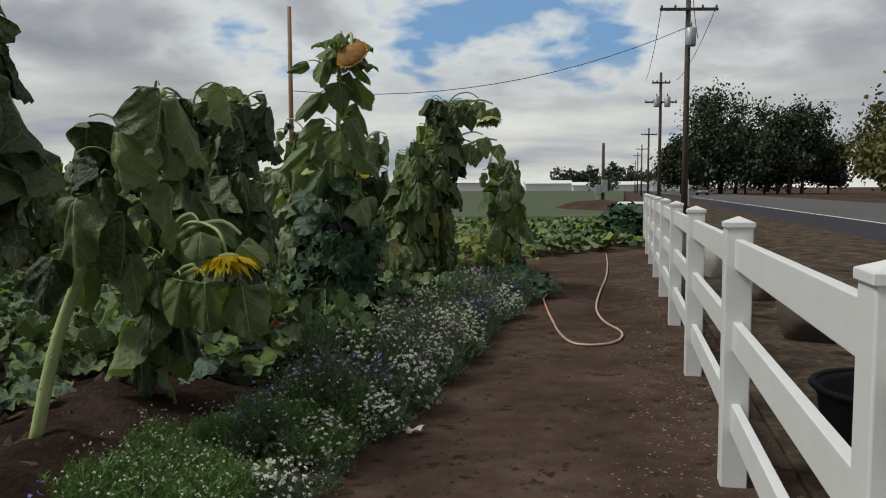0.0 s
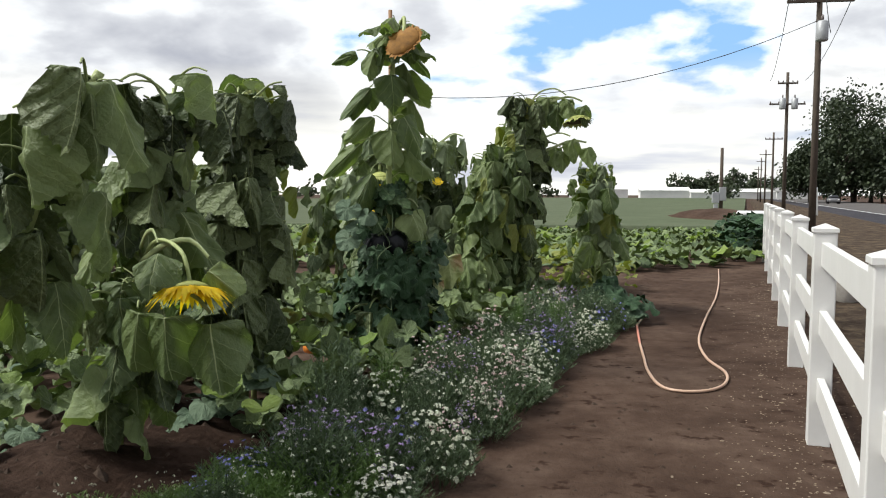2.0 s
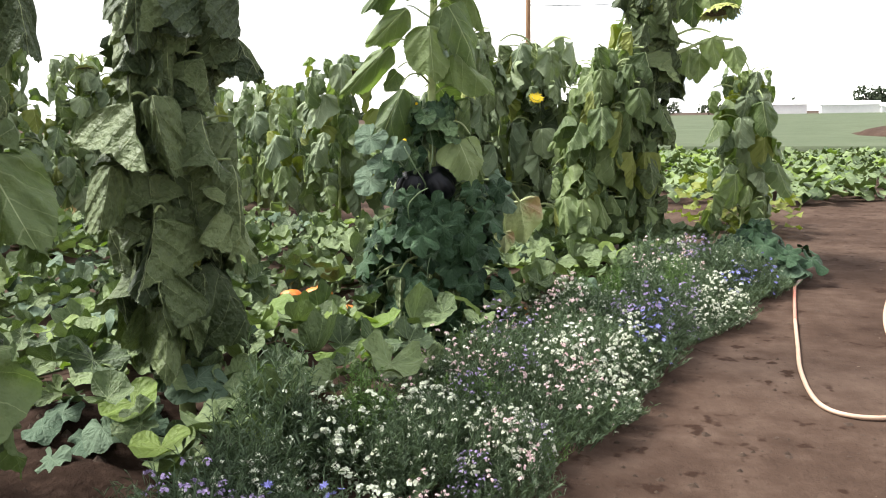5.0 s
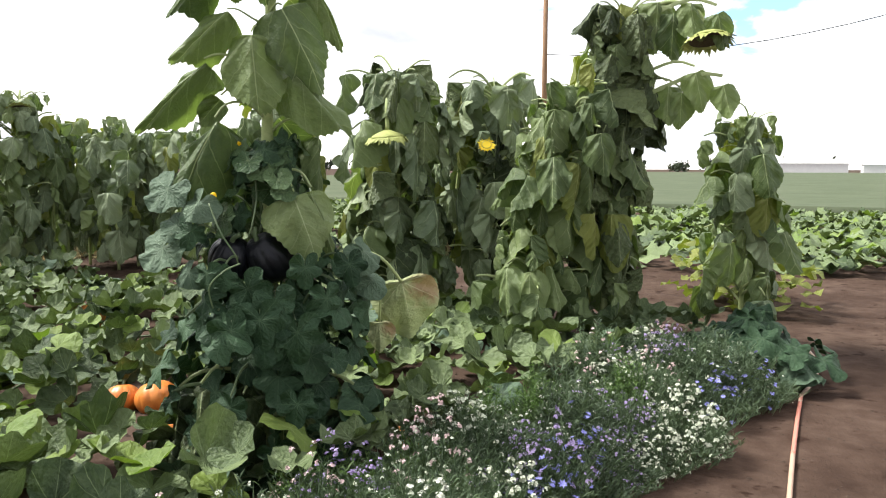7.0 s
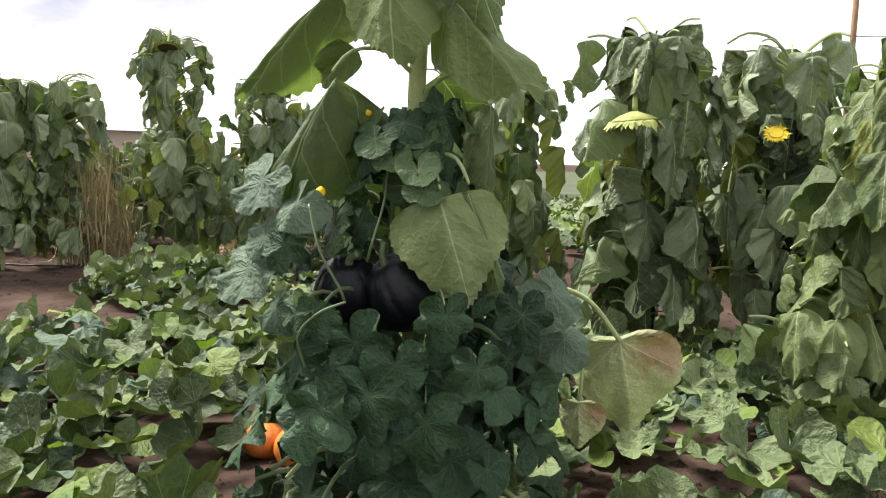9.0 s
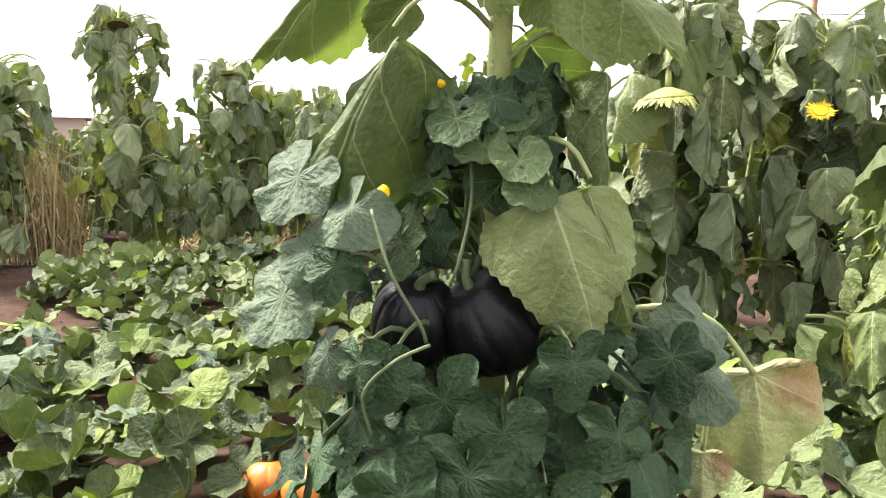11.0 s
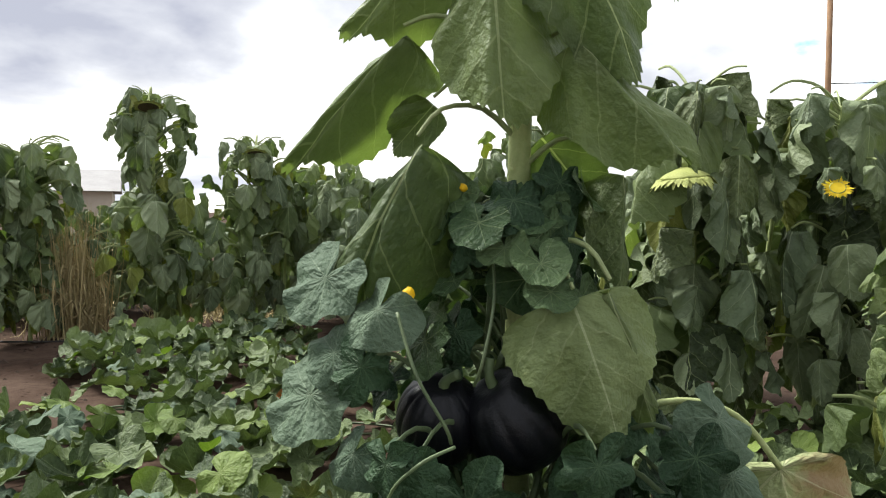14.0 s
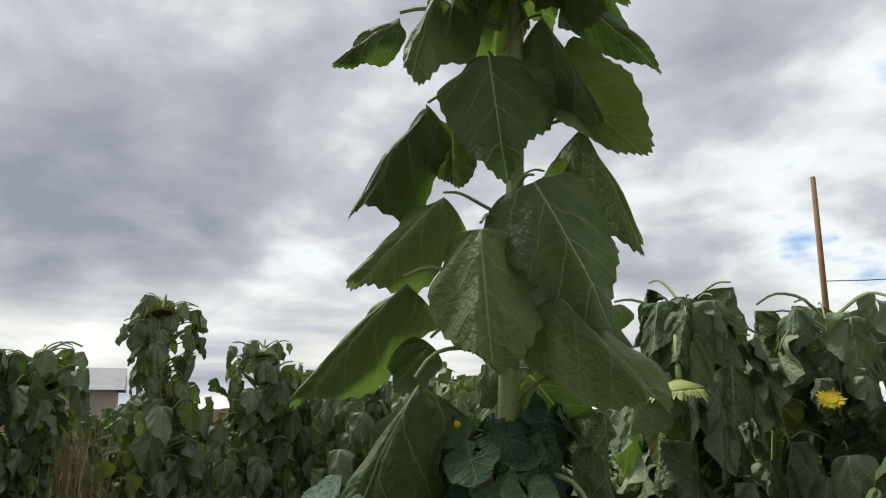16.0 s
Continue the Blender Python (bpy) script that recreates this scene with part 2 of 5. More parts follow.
SOIL = surface("garden soil", [(0.3, (0.027, 0.016, 0.0115)), (0.48, (0.058, 0.037, 0.027)), (0.66, (0.102, 0.070, 0.053))], 0.7, 1.0, 1.0, 15, spot=(5.0, 0.60, (0.030, 0.017, 0.012)), spec=0.06)
# damp soil, darkened further: the shade of overhanging plants is in its colour
DAMP_SHADED_SOIL = surface("damp bed soil with plant shade", [(0.32, (0.011, 0.0065, 0.0048)), (0.5, (0.025, 0.0148, 0.0105)), (0.68, (0.056, 0.036, 0.027))], 3.0, 1.0, 1.0, 22, spec=0.06)
CLOD = surface("soil clod", [(0.3, (0.022, 0.014, 0.010)), (0.7, (0.080, 0.055, 0.040))], 12, 0.95, 0.5, 60, spec=0.2)
CHIP = surface("wood chip", [(0.3, (0.090, 0.066, 0.045)), (0.7, (0.27, 0.215, 0.155))], 8, 0.9, 0.3, 60)
VINYL = surface("white vinyl", [(0.3, (0.60, 0.59, 0.57)), (0.7, (0.70, 0.69, 0.67))], 1.3, 0.42, 0.04, 30, spot=(2.4, 0.64, (0.52, 0.49, 0.45)))
ASPHALT = surface("asphalt", [(0.3, (0.070, 0.065, 0.063)), (0.7, (0.118, 0.108, 0.103))], 0.35, 0.95, 0.4, 60, spec=0.15)
NEW_ASPHALT = surface("dark asphalt", [(0.3, (0.024, 0.023, 0.028)), (0.7, (0.044, 0.041, 0.047))], 0.5, 0.9, 0.4, 60, spec=0.15)
LINE_PAINT = surface("road paint", [(0.3, (0.55, 0.55, 0.54)), (0.7, (0.72, 0.72, 0.71))], 2.0, 0.7, 0.2, 40)
VERGE = surface("gravelly verge", [(0.32, (0.024, 0.016, 0.012)), (0.48, (0.056, 0.041, 0.030)), (0.66, (0.14, 0.105, 0.070))], 2.2, 1.0, 1.0, 20, spot=(1.4, 0.58, (0.030, 0.020, 0.014)), spec=0.06)
POLE_WOOD = surface("weathered pole", [(0.3, (0.045, 0.034, 0.026)), (0.7, (0.10, 0.075, 0.056))], 2.5, 0.9, 0.5, 25)
TAN_WOOD = surface("tan pole", [(0.3, (0.19, 0.105, 0.055)), (0.7, (0.30, 0.18, 0.10))], 2.5, 0.9, 0.4, 25)
GREY_METAL = surface("grey metal", [(0.3, (0.30, 0.31, 0.32)), (0.7, (0.42, 0.43, 0.44))], 3, 0.5, 0.1, 20, 0.3)
PORCELAIN = surface("insulator", [(0.3, (0.12, 0.10, 0.10)), (0.7, (0.2, 0.17, 0.16))], 3, 0.3, 0.05, 20)
WIRE = surface("wire", [(0.3, (0.03, 0.03, 0.03)), (0.7, (0.06, 0.06, 0.06))], 3, 0.5, 0.05, 20)
HOSE_TAN = surface("tan hose", [(0.3, (0.42, 0.27, 0.19)), (0.7, (0.53, 0.36, 0.26))], 3, 0.5, 0.1, 60)
HOSE_RED = surface("red hose", [(0.3, (0.50, 0.17, 0.12)), (0.7, (0.60, 0.25, 0.18))], 3, 0.5, 0.1, 60)
DRIP = surface("black tubing", [(0.3, (0.015, 0.015, 0.015)), (0.7, (0.035, 0.032, 0.03))], 3, 0.6, 0.1, 40)
PUMPKIN = surface("pumpkin skin", [(0.3, (0.56, 0.15, 0.022)), (0.7, (0.72, 0.26, 0.05))], 4, 0.42, 0.15, 25)
GOURD = surface("black-green squash skin", [(0.3, (0.003, 0.0034, 0.0045)), (0.7, (0.007, 0.0078, 0.0105))], 7, 0.38, 0.2, 40, spot=(30, 0.72, (0.020, 0.020, 0.023)), spec=0.27)
STONE = surface("pale stone", [(0.3, (0.30, 0.27, 0.24)), (0.7, (0.46, 0.43, 0.39))], 3, 0.9, 0.5, 18)
BROWN_STONE = surface("brown stone", [(0.3, (0.045, 0.032, 0.025)), (0.7, (0.10, 0.072, 0.055))], 3, 0.9, 0.6, 14)
RUBBER = surface("black rubber", [(0.3, (0.004, 0.004, 0.0045)), (0.7, (0.009, 0.009, 0.009))], 3, 0.8, 0.2, 30, spec=0.2)
CONCRETE = surface("pale concrete", [(0.3, (0.50, 0.50, 0.50)), (0.7, (0.66, 0.66, 0.66))], 2, 0.9, 0.3, 20)
WHITE_WALL = surface("white painted wall", [(0.3, (0.62, 0.62, 0.60)), (0.7, (0.74, 0.74, 0.72))], 0.5, 0.8, 0.1, 10)
TAN_WALL = surface("tan house wall", [(0.3, (0.40, 0.34, 0.27)), (0.7, (0.50, 0.44, 0.36))], 0.5, 0.85, 0.2, 10)
ROOF = surface("grey roof", [(0.3, (0.26, 0.25, 0.25)), (0.7, (0.36, 0.35, 0.35))], 1.2, 0.85, 0.3, 8)
DARK_GLASS = surface("dark window", [(0.3, (0.02, 0.022, 0.026)), (0.7, (0.04, 0.045, 0.05))], 1, 0.12, 0.0, 5)
BARK = surface("bark", [(0.3, (0.035, 0.026, 0.02)), (0.7, (0.075, 0.057, 0.045))], 3, 0.95, 0.6, 12)
CROP = surface("green crop", [(0.3, (0.068, 0.084, 0.050)), (0.7, (0.108, 0.124, 0.078))], 0.25, 1.0, 0.9, 6, spec=0.04)
CAR_PAINT = surface("grey car paint", [(0.3, (0.20, 0.20, 0.21)), (0.7, (0.26, 0.26, 0.27))], 1, 0.3, 0.0, 5, 0.4)
LIGHT_GLASS = surface("lamp glass", [(0.3, (0.6, 0.6, 0.58)), (0.7, (0.75, 0.75, 0.72))], 1, 0.2, 0.0, 5)
PAPER_LEAF = surface("dry pale leaf", [(0.3, (0.58, 0.50, 0.42)), (0.7, (0.72, 0.66, 0.58))], 6, 0.9, 0.2, 30)

# ---- helpers for things ----
rng = random.Random(7)


def mesh_object(name, bm, mat, smooth=True):
    me = bpy.data.meshes.new(name)
    bm.to_mesh(me)
    bm.free()
    me.materials.append(mat)
    if smooth:
        me.polygons.foreach_set("use_smooth", [True] * len(me.polygons))
    return me


def part(name, bm, mat, parent, label="", smooth=True, m=None):
    ob = new(name, mesh_object(name, bm, mat, smooth))
    ob.parent = parent
    if m is not None:
        ob.matrix_basis = m
    return tagged(ob, label)


def piece(name, me, parent, m, label=""):
    ob = new(name, me)
    ob.parent = parent
    ob.matrix_basis = m
    return tagged(ob, label)


def thing(name, m, label, category, group="", kind=""):
    ob = new(name)
    ob.empty_display_size = 0.1
    ob.matrix_basis = m
    return tagged(ob, label, category, group, kind)


def whole(name, bm, mat, m, label, category, group="", kind="", smooth=True):
    ob = new(name, mesh_object(name, bm, mat, smooth))
    ob.matrix_basis = m
    return tagged(ob, label, category, group, kind)


def box(bm, x0, y0, z0, x1, y1, z1, bevel=0.0):
    r = bmesh.ops.create_cube(bm, size=1, matrix=Matrix.Translation(((x0 + x1) / 2, (y0 + y1) / 2, (z0 + z1) / 2)) @ Matrix.Diagonal((x1 - x0, y1 - y0, z1 - z0, 1)))
    if bevel:
        es = {e for v in r["verts"] for e in v.link_edges}
        bmesh.ops.bevel(bm, geom=list(es), offset=bevel, segments=2, affect="EDGES", profile=0.5)
    return bm


def tube(bm, pts, radii, n=8, caps=True):
    """A round tube along pts; radii: one number, or one for each point."""
    pts = [Vector(p) for p in pts]
    if not hasattr(radii, "__len__"):
        radii = [radii] * len(pts)
    rings = []
    side = None
    for i, p in enumerate(pts):
        d = (pts[min(i + 1, len(pts) - 1)] - pts[max(i - 1, 0)]).normalized()
        ref = side if side is not None else (Vector((1, 0, 0)) if abs(d.x) < 0.9 else Vector((0, 1, 0)))
        side = (ref - d * ref.dot(d)).normalized()
        other = d.cross(side)
        rings.append([bm.verts.new(p + radii[i] * (math.cos(a) * side + math.sin(a) * other)) for a in (2 * math.pi * k / n for k in range(n))])
    for a, b in zip(rings, rings[1:]):
        for k in range(n):
            bm.faces.new((a[k], a[(k + 1) % n], b[(k + 1) % n], b[k]))
    if caps:
        bm.faces.new(rings[0][::-1])
        bm.faces.new(rings[-1])
    return bm


def smooth_path(pts, per=8):
    """Points on a Catmull-Rom curve through pts."""
    pts = [Vector(p) for p in pts]
    out = []
    for i in range(len(pts) - 1):
        a, b, c, d = pts[max(i - 1, 0)], pts[i], pts[i + 1], pts[min(i + 2, len(pts) - 1)]
        for k in range(per):
            t = k / per
            out.append(0.5 * ((2 * b) + (c - a) * t + (2 * a - 5 * b + 4 * c - d) * t * t + (3 * b - a - 3 * c + d) * t ** 3))
    return out + [pts[-1]]


def lump(bm, m, radius=1.0, rough=0.2, seed=0, sub=3):
    r = bmesh.ops.create_icosphere(bm, subdivisions=sub, radius=radius)
    for v in r["verts"]:
        p = v.co + Vector((seed * 3.1, seed * 1.7, 0))
        v.co *= 1 + rough * (noise.noise(p * 1.6 / radius) + 0.5 * noise.noise(p * 4.1 / radius))
        v.co = m @ v.co
    return bm


# the fence runs beside the path, the road lies beyond it, both along ALONG
ALONG = Vector((0.2285, 0.9735, 0.0))
OUT = Vector((0.9735, -0.2285, 0.0))
POST = Vector((1.52, 3.95, 0.0))


def beside(along, out, z=0.0):
    """A place by its distance along the fence from the post beside the path, and out towards the road."""
    return POST + ALONG * along + OUT * out + Vector((0, 0, z))


EDGE = [(-1.2, 1.4), (-0.85, 2.7), (-0.49, 3.9), (-0.19, 5.0), (0.19, 6.25), (0.33, 7.2), (0.50, 8.0), (0.93, 9.5), (1.30, 10.5)]


def edge_x(y):
    """The line between the flower border and the path."""
    for (xa, ya), (xb, yb) in zip(EDGE, EDGE[1:]):
        if y <= yb:
            return xa + (xb - xa) * (y - ya) / (yb - ya)
    return EDGE[-1][0] + (y - EDGE[-1][1]) * 0.3


def ground_z(x, y):
    z = 0.014 * noise.noise(Vector((x * 0.9, y * 0.9, 0))) + 0.009 * noise.noise(Vector((x * 3.7, y * 3.7, 3)))
    if y < 16 and x < 3:
        d = edge_x(y) - x
        if d > 0 and y > -2:
            z += 0.07 * min(d / 0.5, 1) * max(0, 1 - max(0, d - 2.5) / 1.5) * min(1, max(0, (13 - y)))
            z += 0.14 * math.exp(-((x + 2.25) / 0.42) ** 2) * max(0.0, min(1, (y - 2.5), (6.6 - y) * 1.2)) * (1 + 0.5 * noise.noise(Vector((x * 2.1, y * 2.1, 1))))
            z += 0.05 * min(1, d) * noise.noise(Vector((x * 1.7, y * 1.7, 9)))
    return z


# ---- ground, road, field ----
def spread(lo, hi, step, far):
    a = list(np.arange(lo, hi, step))
    d, p = step, hi
    while p < far:
        a.append(p)
        d *= 1.35
        p += d
    a.append(far)
    d, p = step, lo - step
    b = []
    while p > -far:
        b.append(p)
        d *= 1.35
        p -= d
    return sorted(b + [-far] + a)


gx, gy = spread(-11, 6, 0.13, 2600.0), spread(-1, 19, 0.13, 2600.0)
verts = [(x, y, ground_z(x, y) if abs(x) < 40 and abs(y) < 60 else 0.0) for y in gy for x in gx]
nx = len(gx)
faces = [(j * nx + i, j * nx + i + 1, (j + 1) * nx + i + 1, (j + 1) * nx + i) for j in range(len(gy) - 1) for i in range(nx - 1)]
me = bpy.data.meshes.new("ground")
me.from_pydata(verts, [], faces)
me.materials.append(SOIL)
me.polygons.foreach_set("use_smooth", [True] * len(me.polygons))
tagged(new("ground", me), "bare brown garden soil, trodden and dusty on the path", "ground", kind="structure")


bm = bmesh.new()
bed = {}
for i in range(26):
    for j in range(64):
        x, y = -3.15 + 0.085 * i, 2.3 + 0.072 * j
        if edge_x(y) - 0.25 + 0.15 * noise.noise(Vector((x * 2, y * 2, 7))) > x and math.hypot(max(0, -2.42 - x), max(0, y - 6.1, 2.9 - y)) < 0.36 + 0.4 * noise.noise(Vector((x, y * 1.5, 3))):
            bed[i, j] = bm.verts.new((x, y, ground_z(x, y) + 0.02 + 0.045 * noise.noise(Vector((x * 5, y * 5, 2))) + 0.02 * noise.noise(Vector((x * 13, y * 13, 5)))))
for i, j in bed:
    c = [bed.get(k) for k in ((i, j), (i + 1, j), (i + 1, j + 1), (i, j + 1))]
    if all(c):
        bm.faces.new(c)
whole("garden_bed", bm, DAMP_SHADED_SOIL, Matrix(), "low bank of damp soil along the flower border, plant shade in its dark colour", "soil bed", kind="structure")


def ribbon(name, out0, out1, z, mat, label, category, a0=-200.0, a1=900.0, thick=0.05):
    bm = bmesh.new()
    for s in (a0, a1):
        for o, h in ((out0, z - thick), (out0, z), (out1, z), (out1, z - thick)):
            bm.verts.new(beside(s, o, h))
    bm.verts.ensure_lookup_table()
    v = bm.verts
    for k in range(4):
        bm.faces.new((v[k], v[(k + 1) % 4], v[4 + (k + 1) % 4], v[4 + k]))
    bm.faces.new((v[0], v[3], v[2], v[1]))
    bm.faces.new(v[4:8])
    bmesh.ops.recalc_face_normals(bm, faces=bm.faces)
    return whole(name, bm, mat, Matrix(), label, category, kind="structure", smooth=False)


ribbon("verge", 0.35, 6.4, 0.03, VERGE, "gravelly brown verge between fence and road", "verge", -30, 300, 0.06)
ribbon("road", 6.4, 22.0, 0.06, ASPHALT, "worn grey-brown asphalt country road", "road")
ribbon("road_shoulder", 6.4, 9.55, 0.066, NEW_ASPHALT, "dark newer asphalt shoulder of the road", "road shoulder", -200, 900, 0.004)
ribbon("road_line", 9.6, 9.78, 0.070, LINE_PAINT, "white painted edge line on the road", "road marking", -200, 900, 0.004)

bm = bmesh.new()
for i in range(41):
    for j in range(41):
        x, y = -70 + 150 * i / 40, 33 + 300 * (j / 40) ** 1.6
        x = min(x, 3.5 + 0.235 * y - 3.5)
        bm.verts.new((x, y, 0.30 + 0.05 * noise.noise(Vector((x * 0.4, y * 0.4, 0)))))
bm.verts.ensure_lookup_table()
for i in range(40):
    for j in range(40):
        a = i * 41 + j
        bm.faces.new((bm.verts[a], bm.verts[a + 41], bm.verts[a + 42], bm.verts[a + 1]))
rim = [e for e in bm.edges if len(e.link_faces) == 1]
ext = bmesh.ops.extrude_edge_only(bm, edges=rim)
for v in ext["geom"]:
    if isinstance(v, bmesh.types.BMVert):
        v.co.z = -0.02
bmesh.ops.recalc_face_normals(bm, faces=bm.faces)
whole("crop_field", bm, CROP, Matrix(), "wide flat field of low green crop", "field", kind="stuff")

# ---- fence ----
fence = thing("fence", pose(0, 0, 0), "white vinyl ranch fence with three rails along the path", "fence")
STEP = 2.385


def post_mesh():
    bm = bmesh.new()
    return mesh_object("post", box(bm, -0.066, -0.066, -0.1, 0.066, 0.066, 1.36, 0.006), VINYL, False)


def cap_mesh():
    bm = bmesh.new()
    box(bm, -0.074, -0.074, 1.345, 0.074, 0.074, 1.372, 0.003)
    vs = [bm.verts.new((x, y, 1.3725)) for x, y in ((-0.07, -0.07), (0.07, -0.07), (0.07, 0.07), (-0.07, 0.07))]
    tip = bm.verts.new((0, 0, 1.402))
    for k in range(4):
        bm.faces.new((vs[k], vs[(k + 1) % 4], tip))
    return mesh_object("post_cap", bm, VINYL, False)


def rail_mesh():
    bm = bmesh.new()
    return mesh_object("rail", box(bm, -0.022, 0.05, -0.15, 0.022, STEP - 0.05, 0.0, 0.004), VINYL, False)


post_me, cap_me, rail_me = post_mesh(), cap_mesh(), rail_mesh()
turn = -math.degrees(math.atan2(ALONG.x, ALONG.y))
for i in range(-3, 8):
    p = beside(i * STEP, 0)
    post = piece("post", post_me, fence, pose(p.x, p.y, 0, 0, 0, turn))
    piece("post_cap", cap_me, post, pose(0, 0, 0), "low pyramid cap")
    if i < 7:
        for h in (1.285, 0.86, 0.435):
            piece("rail", rail_me, fence, pose(p.x, p.y, h, 0, 0, turn))

# ---- leaves ----
def leaf_outline(kind, a, r):
    """How far the blade reaches from its stem at the angle a (degrees from the tip)."""
    a = abs(a)
    if kind == "lobed":
        return float(np.interp(a, [0, 13, 24, 35, 45, 57, 70, 84, 96, 106, 120, 136, 152, 168, 180], [0.62, 0.60, 0.53, 0.40, 0.41, 0.52, 0.57, 0.52, 0.39, 0.40, 0.48, 0.51, 0.46, 0.34, 0.08]))
    return float(np.interp(a, [0, 20, 45, 70, 95, 125, 150, 166, 175, 180], [0.54, 0.53, 0.51, 0.53, 0.51, 0.50, 0.46, 0.36, 0.20, 0.06]))


def leaf_geometry(kind, seed, n=28, rings=3, fold=0.25, droop=0.3, ripple=0.05, teeth=0.0, twist=0.0, cup=0.0):
    r = random.Random(seed)
    ph = [r.uniform(0, 6.28) for _ in range(4)]
    vs, uv, fs = [(0.0, 0.0, 0.0)], [(0.5, 0.0)], []
    wilt = max(0.0, min(1.0, fold / 0.5)) if kind == "wilted" else 0.0
    for k in range(1, rings + 1):
        t = k / rings
        for i in range(n):
            a = 360 * i / n - 180
            q = 1 + 0.06 * math.sin(3 * radians(a) + ph[0]) + (teeth * (1 if i % 2 else -1) if k == rings else 0)
            if kind in ("sunflower", "wilted"):
                c = math.cos(radians(a))
                x = t * q * 0.51 * math.sin(radians(a)) * (1 - 0.26 * c) * (1 - (0.40 if kind == "sunflower" else 0.28) * max(0.0, c) ** 3)
                y = t * q * (0.41 + 0.59 * c + 0.11 * math.exp(-(((180 - abs(a)) / 16.0) ** 2)))
            else:
                rho = leaf_outline(kind, a, r) * q
                x, y = rho * t * math.sin(radians(a)), rho * t * math.cos(radians(a))
            ax = math.sqrt(x * x + 0.004) - 0.063
            z = -fold * ax * (1 + 0.4 * math.sin(4 * y + ph[1])) - droop * y * abs(y) + ripple * t ** 1.5 * math.sin(5 * radians(a) + ph[2]) * (0.4 + min(1.0, abs(x) * 3)) + (1.1 if kind == "round" else 0.3) * ripple * t * t * math.sin(8 * radians(a) + ph[3]) - 0.35 * x * x
            z += twist * x * y + (0.06 + 0.04 * wilt) * noise.noise(Vector((x * 3.5 + seed, y * 3.5, 0))) + (0.012 + 0.024 * wilt) * noise.noise(Vector((x * 9 + seed, y * 9, 4))) + 0.022 * math.sin(math.pi * 7 * (y - 0.95 * abs(x) + 0.2 * noise.noise(Vector((x * 2, y * 2, seed))))) * min(1, 3 * abs(x)) * (0.25 + 1.35 * wilt)
            if kind == "round":
                z += cup * (x * x + y * y)
            yy = y
            if y < 0 and wilt:
                yy, z = y * (1 - 0.65 * wilt), z - wilt * 0.7 * abs(y)
            elif y < 0 and kind == "sunflower":
                yy, z = y * 0.35, z - 0.5 * abs(y)
            vs.append((x * (1 - 0.25 * abs(fold) * abs(x) * 1.3), yy, z))
            uv.append((0.5 + x, y))
    for i in range(n):
        fs.append((0, 1 + i, 1 + (i + 1) % n))
        for k in range(rings - 1):
            a, b = 1 + k * n, 1 + (k + 1) * n
            fs.append((a + i, b + i, b + (i + 1) % n, a + (i + 1) % n))
    return vs, uv, fs


def geometry_mesh(name, vs, uv, fs, mat):
    me = bpy.data.meshes.new(name)
    me.from_pydata(vs, [], fs)
    layer = me.uv_layers.new(name="UVMap")
    idx = np.empty(len(me.loops), dtype=np.int32)
    me.loops.foreach_get("vertex_index", idx)
    layer.data.foreach_set("uv", np.array(uv, dtype=np.float32)[idx].ravel())
    me.polygons.foreach_set("use_smooth", [True] * len(me.polygons))
    me.materials.append(mat)
    return me


def leaf_set(kind, mat, count, seed, **shape):
    out = []
    for i in range(count):
        r = random.Random(seed + i)
        s = {k: (r.uniform(*v) if isinstance(v, tuple) else v) for k, v in shape.items()}
        out.append(geometry_mesh("leaf", *leaf_geometry(kind, seed + i, **s), mat))
    return out


FRESH = leaf_set("sunflower", SUN_LEAF, 8, 100, n=64, rings=8, fold=(0.3, 0.9), droop=(0.05, 0.35), ripple=(0.045, 0.10), teeth=0.017, twist=(-0.45, 0.45))
MID = leaf_set("wilted", SUN_LEAF, 10, 120, n=48, rings=8, fold=(0.2, 0.95), droop=(-0.1, 0.4), ripple=(0.035, 0.09), teeth=0.015, twist=(-0.5, 0.5))
LIT_GREY = leaf_set("wilted", LIT_GREY_LEAF, 10, 130, n=40, rings=6, fold=(0.1, 0.7), droop=(-0.1, 0.4), ripple=(0.035, 0.08), teeth=0.015, twist=(-0.4, 0.4))
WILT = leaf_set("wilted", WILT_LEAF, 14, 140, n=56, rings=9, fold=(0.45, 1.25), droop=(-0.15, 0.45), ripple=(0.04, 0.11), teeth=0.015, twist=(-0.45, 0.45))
YELLOW = leaf_set("wilted", YELLOWING, 4, 160, n=32, rings=5, fold=(0.4, 1.0), droop=(0.0, 0.3), ripple=(0.03, 0.08), twist=(-0.5, 0.5))
ROUND = leaf_set("round", SQUASH_LEAF, 9, 200, n=30, rings=4, fold=(-0.35, 0.15), droop=(-0.1, 0.35), ripple=(0.035, 0.075), cup=(0.4, 1.9), twist=(-0.3, 0.3))
LIME = leaf_set("round", LIME_LEAF, 3, 220, n=30, rings=4, fold=(-0.3, 0.1), droop=(-0.1, 0.3), ripple=(0.02, 0.04), cup=(-0.2, 0.8))
PALE = leaf_set("round", PALE_LEAF, 5, 240, n=44, rings=5, fold=(-0.2, 0.5), droop=(0.1, 0.5), ripple=(0.02, 0.045), cup=(-0.3, 0.4), twist=(-0.4, 0.4))
CLIMB = leaf_set("lobed", CLIMB_LEAF, 8, 260, n=60, rings=5, fold=(-0.3, 0.6), droop=(0.1, 0.7), ripple=(0.05, 0.10), twist=(-0.5, 0.5))
UPPER = leaf_set("round", UPPER_LEAF, 5, 290, n=30, rings=4, fold=(-0.3, 0.3), droop=(0.0, 0.4), ripple=(0.02, 0.05), cup=(-0.3, 0.7))
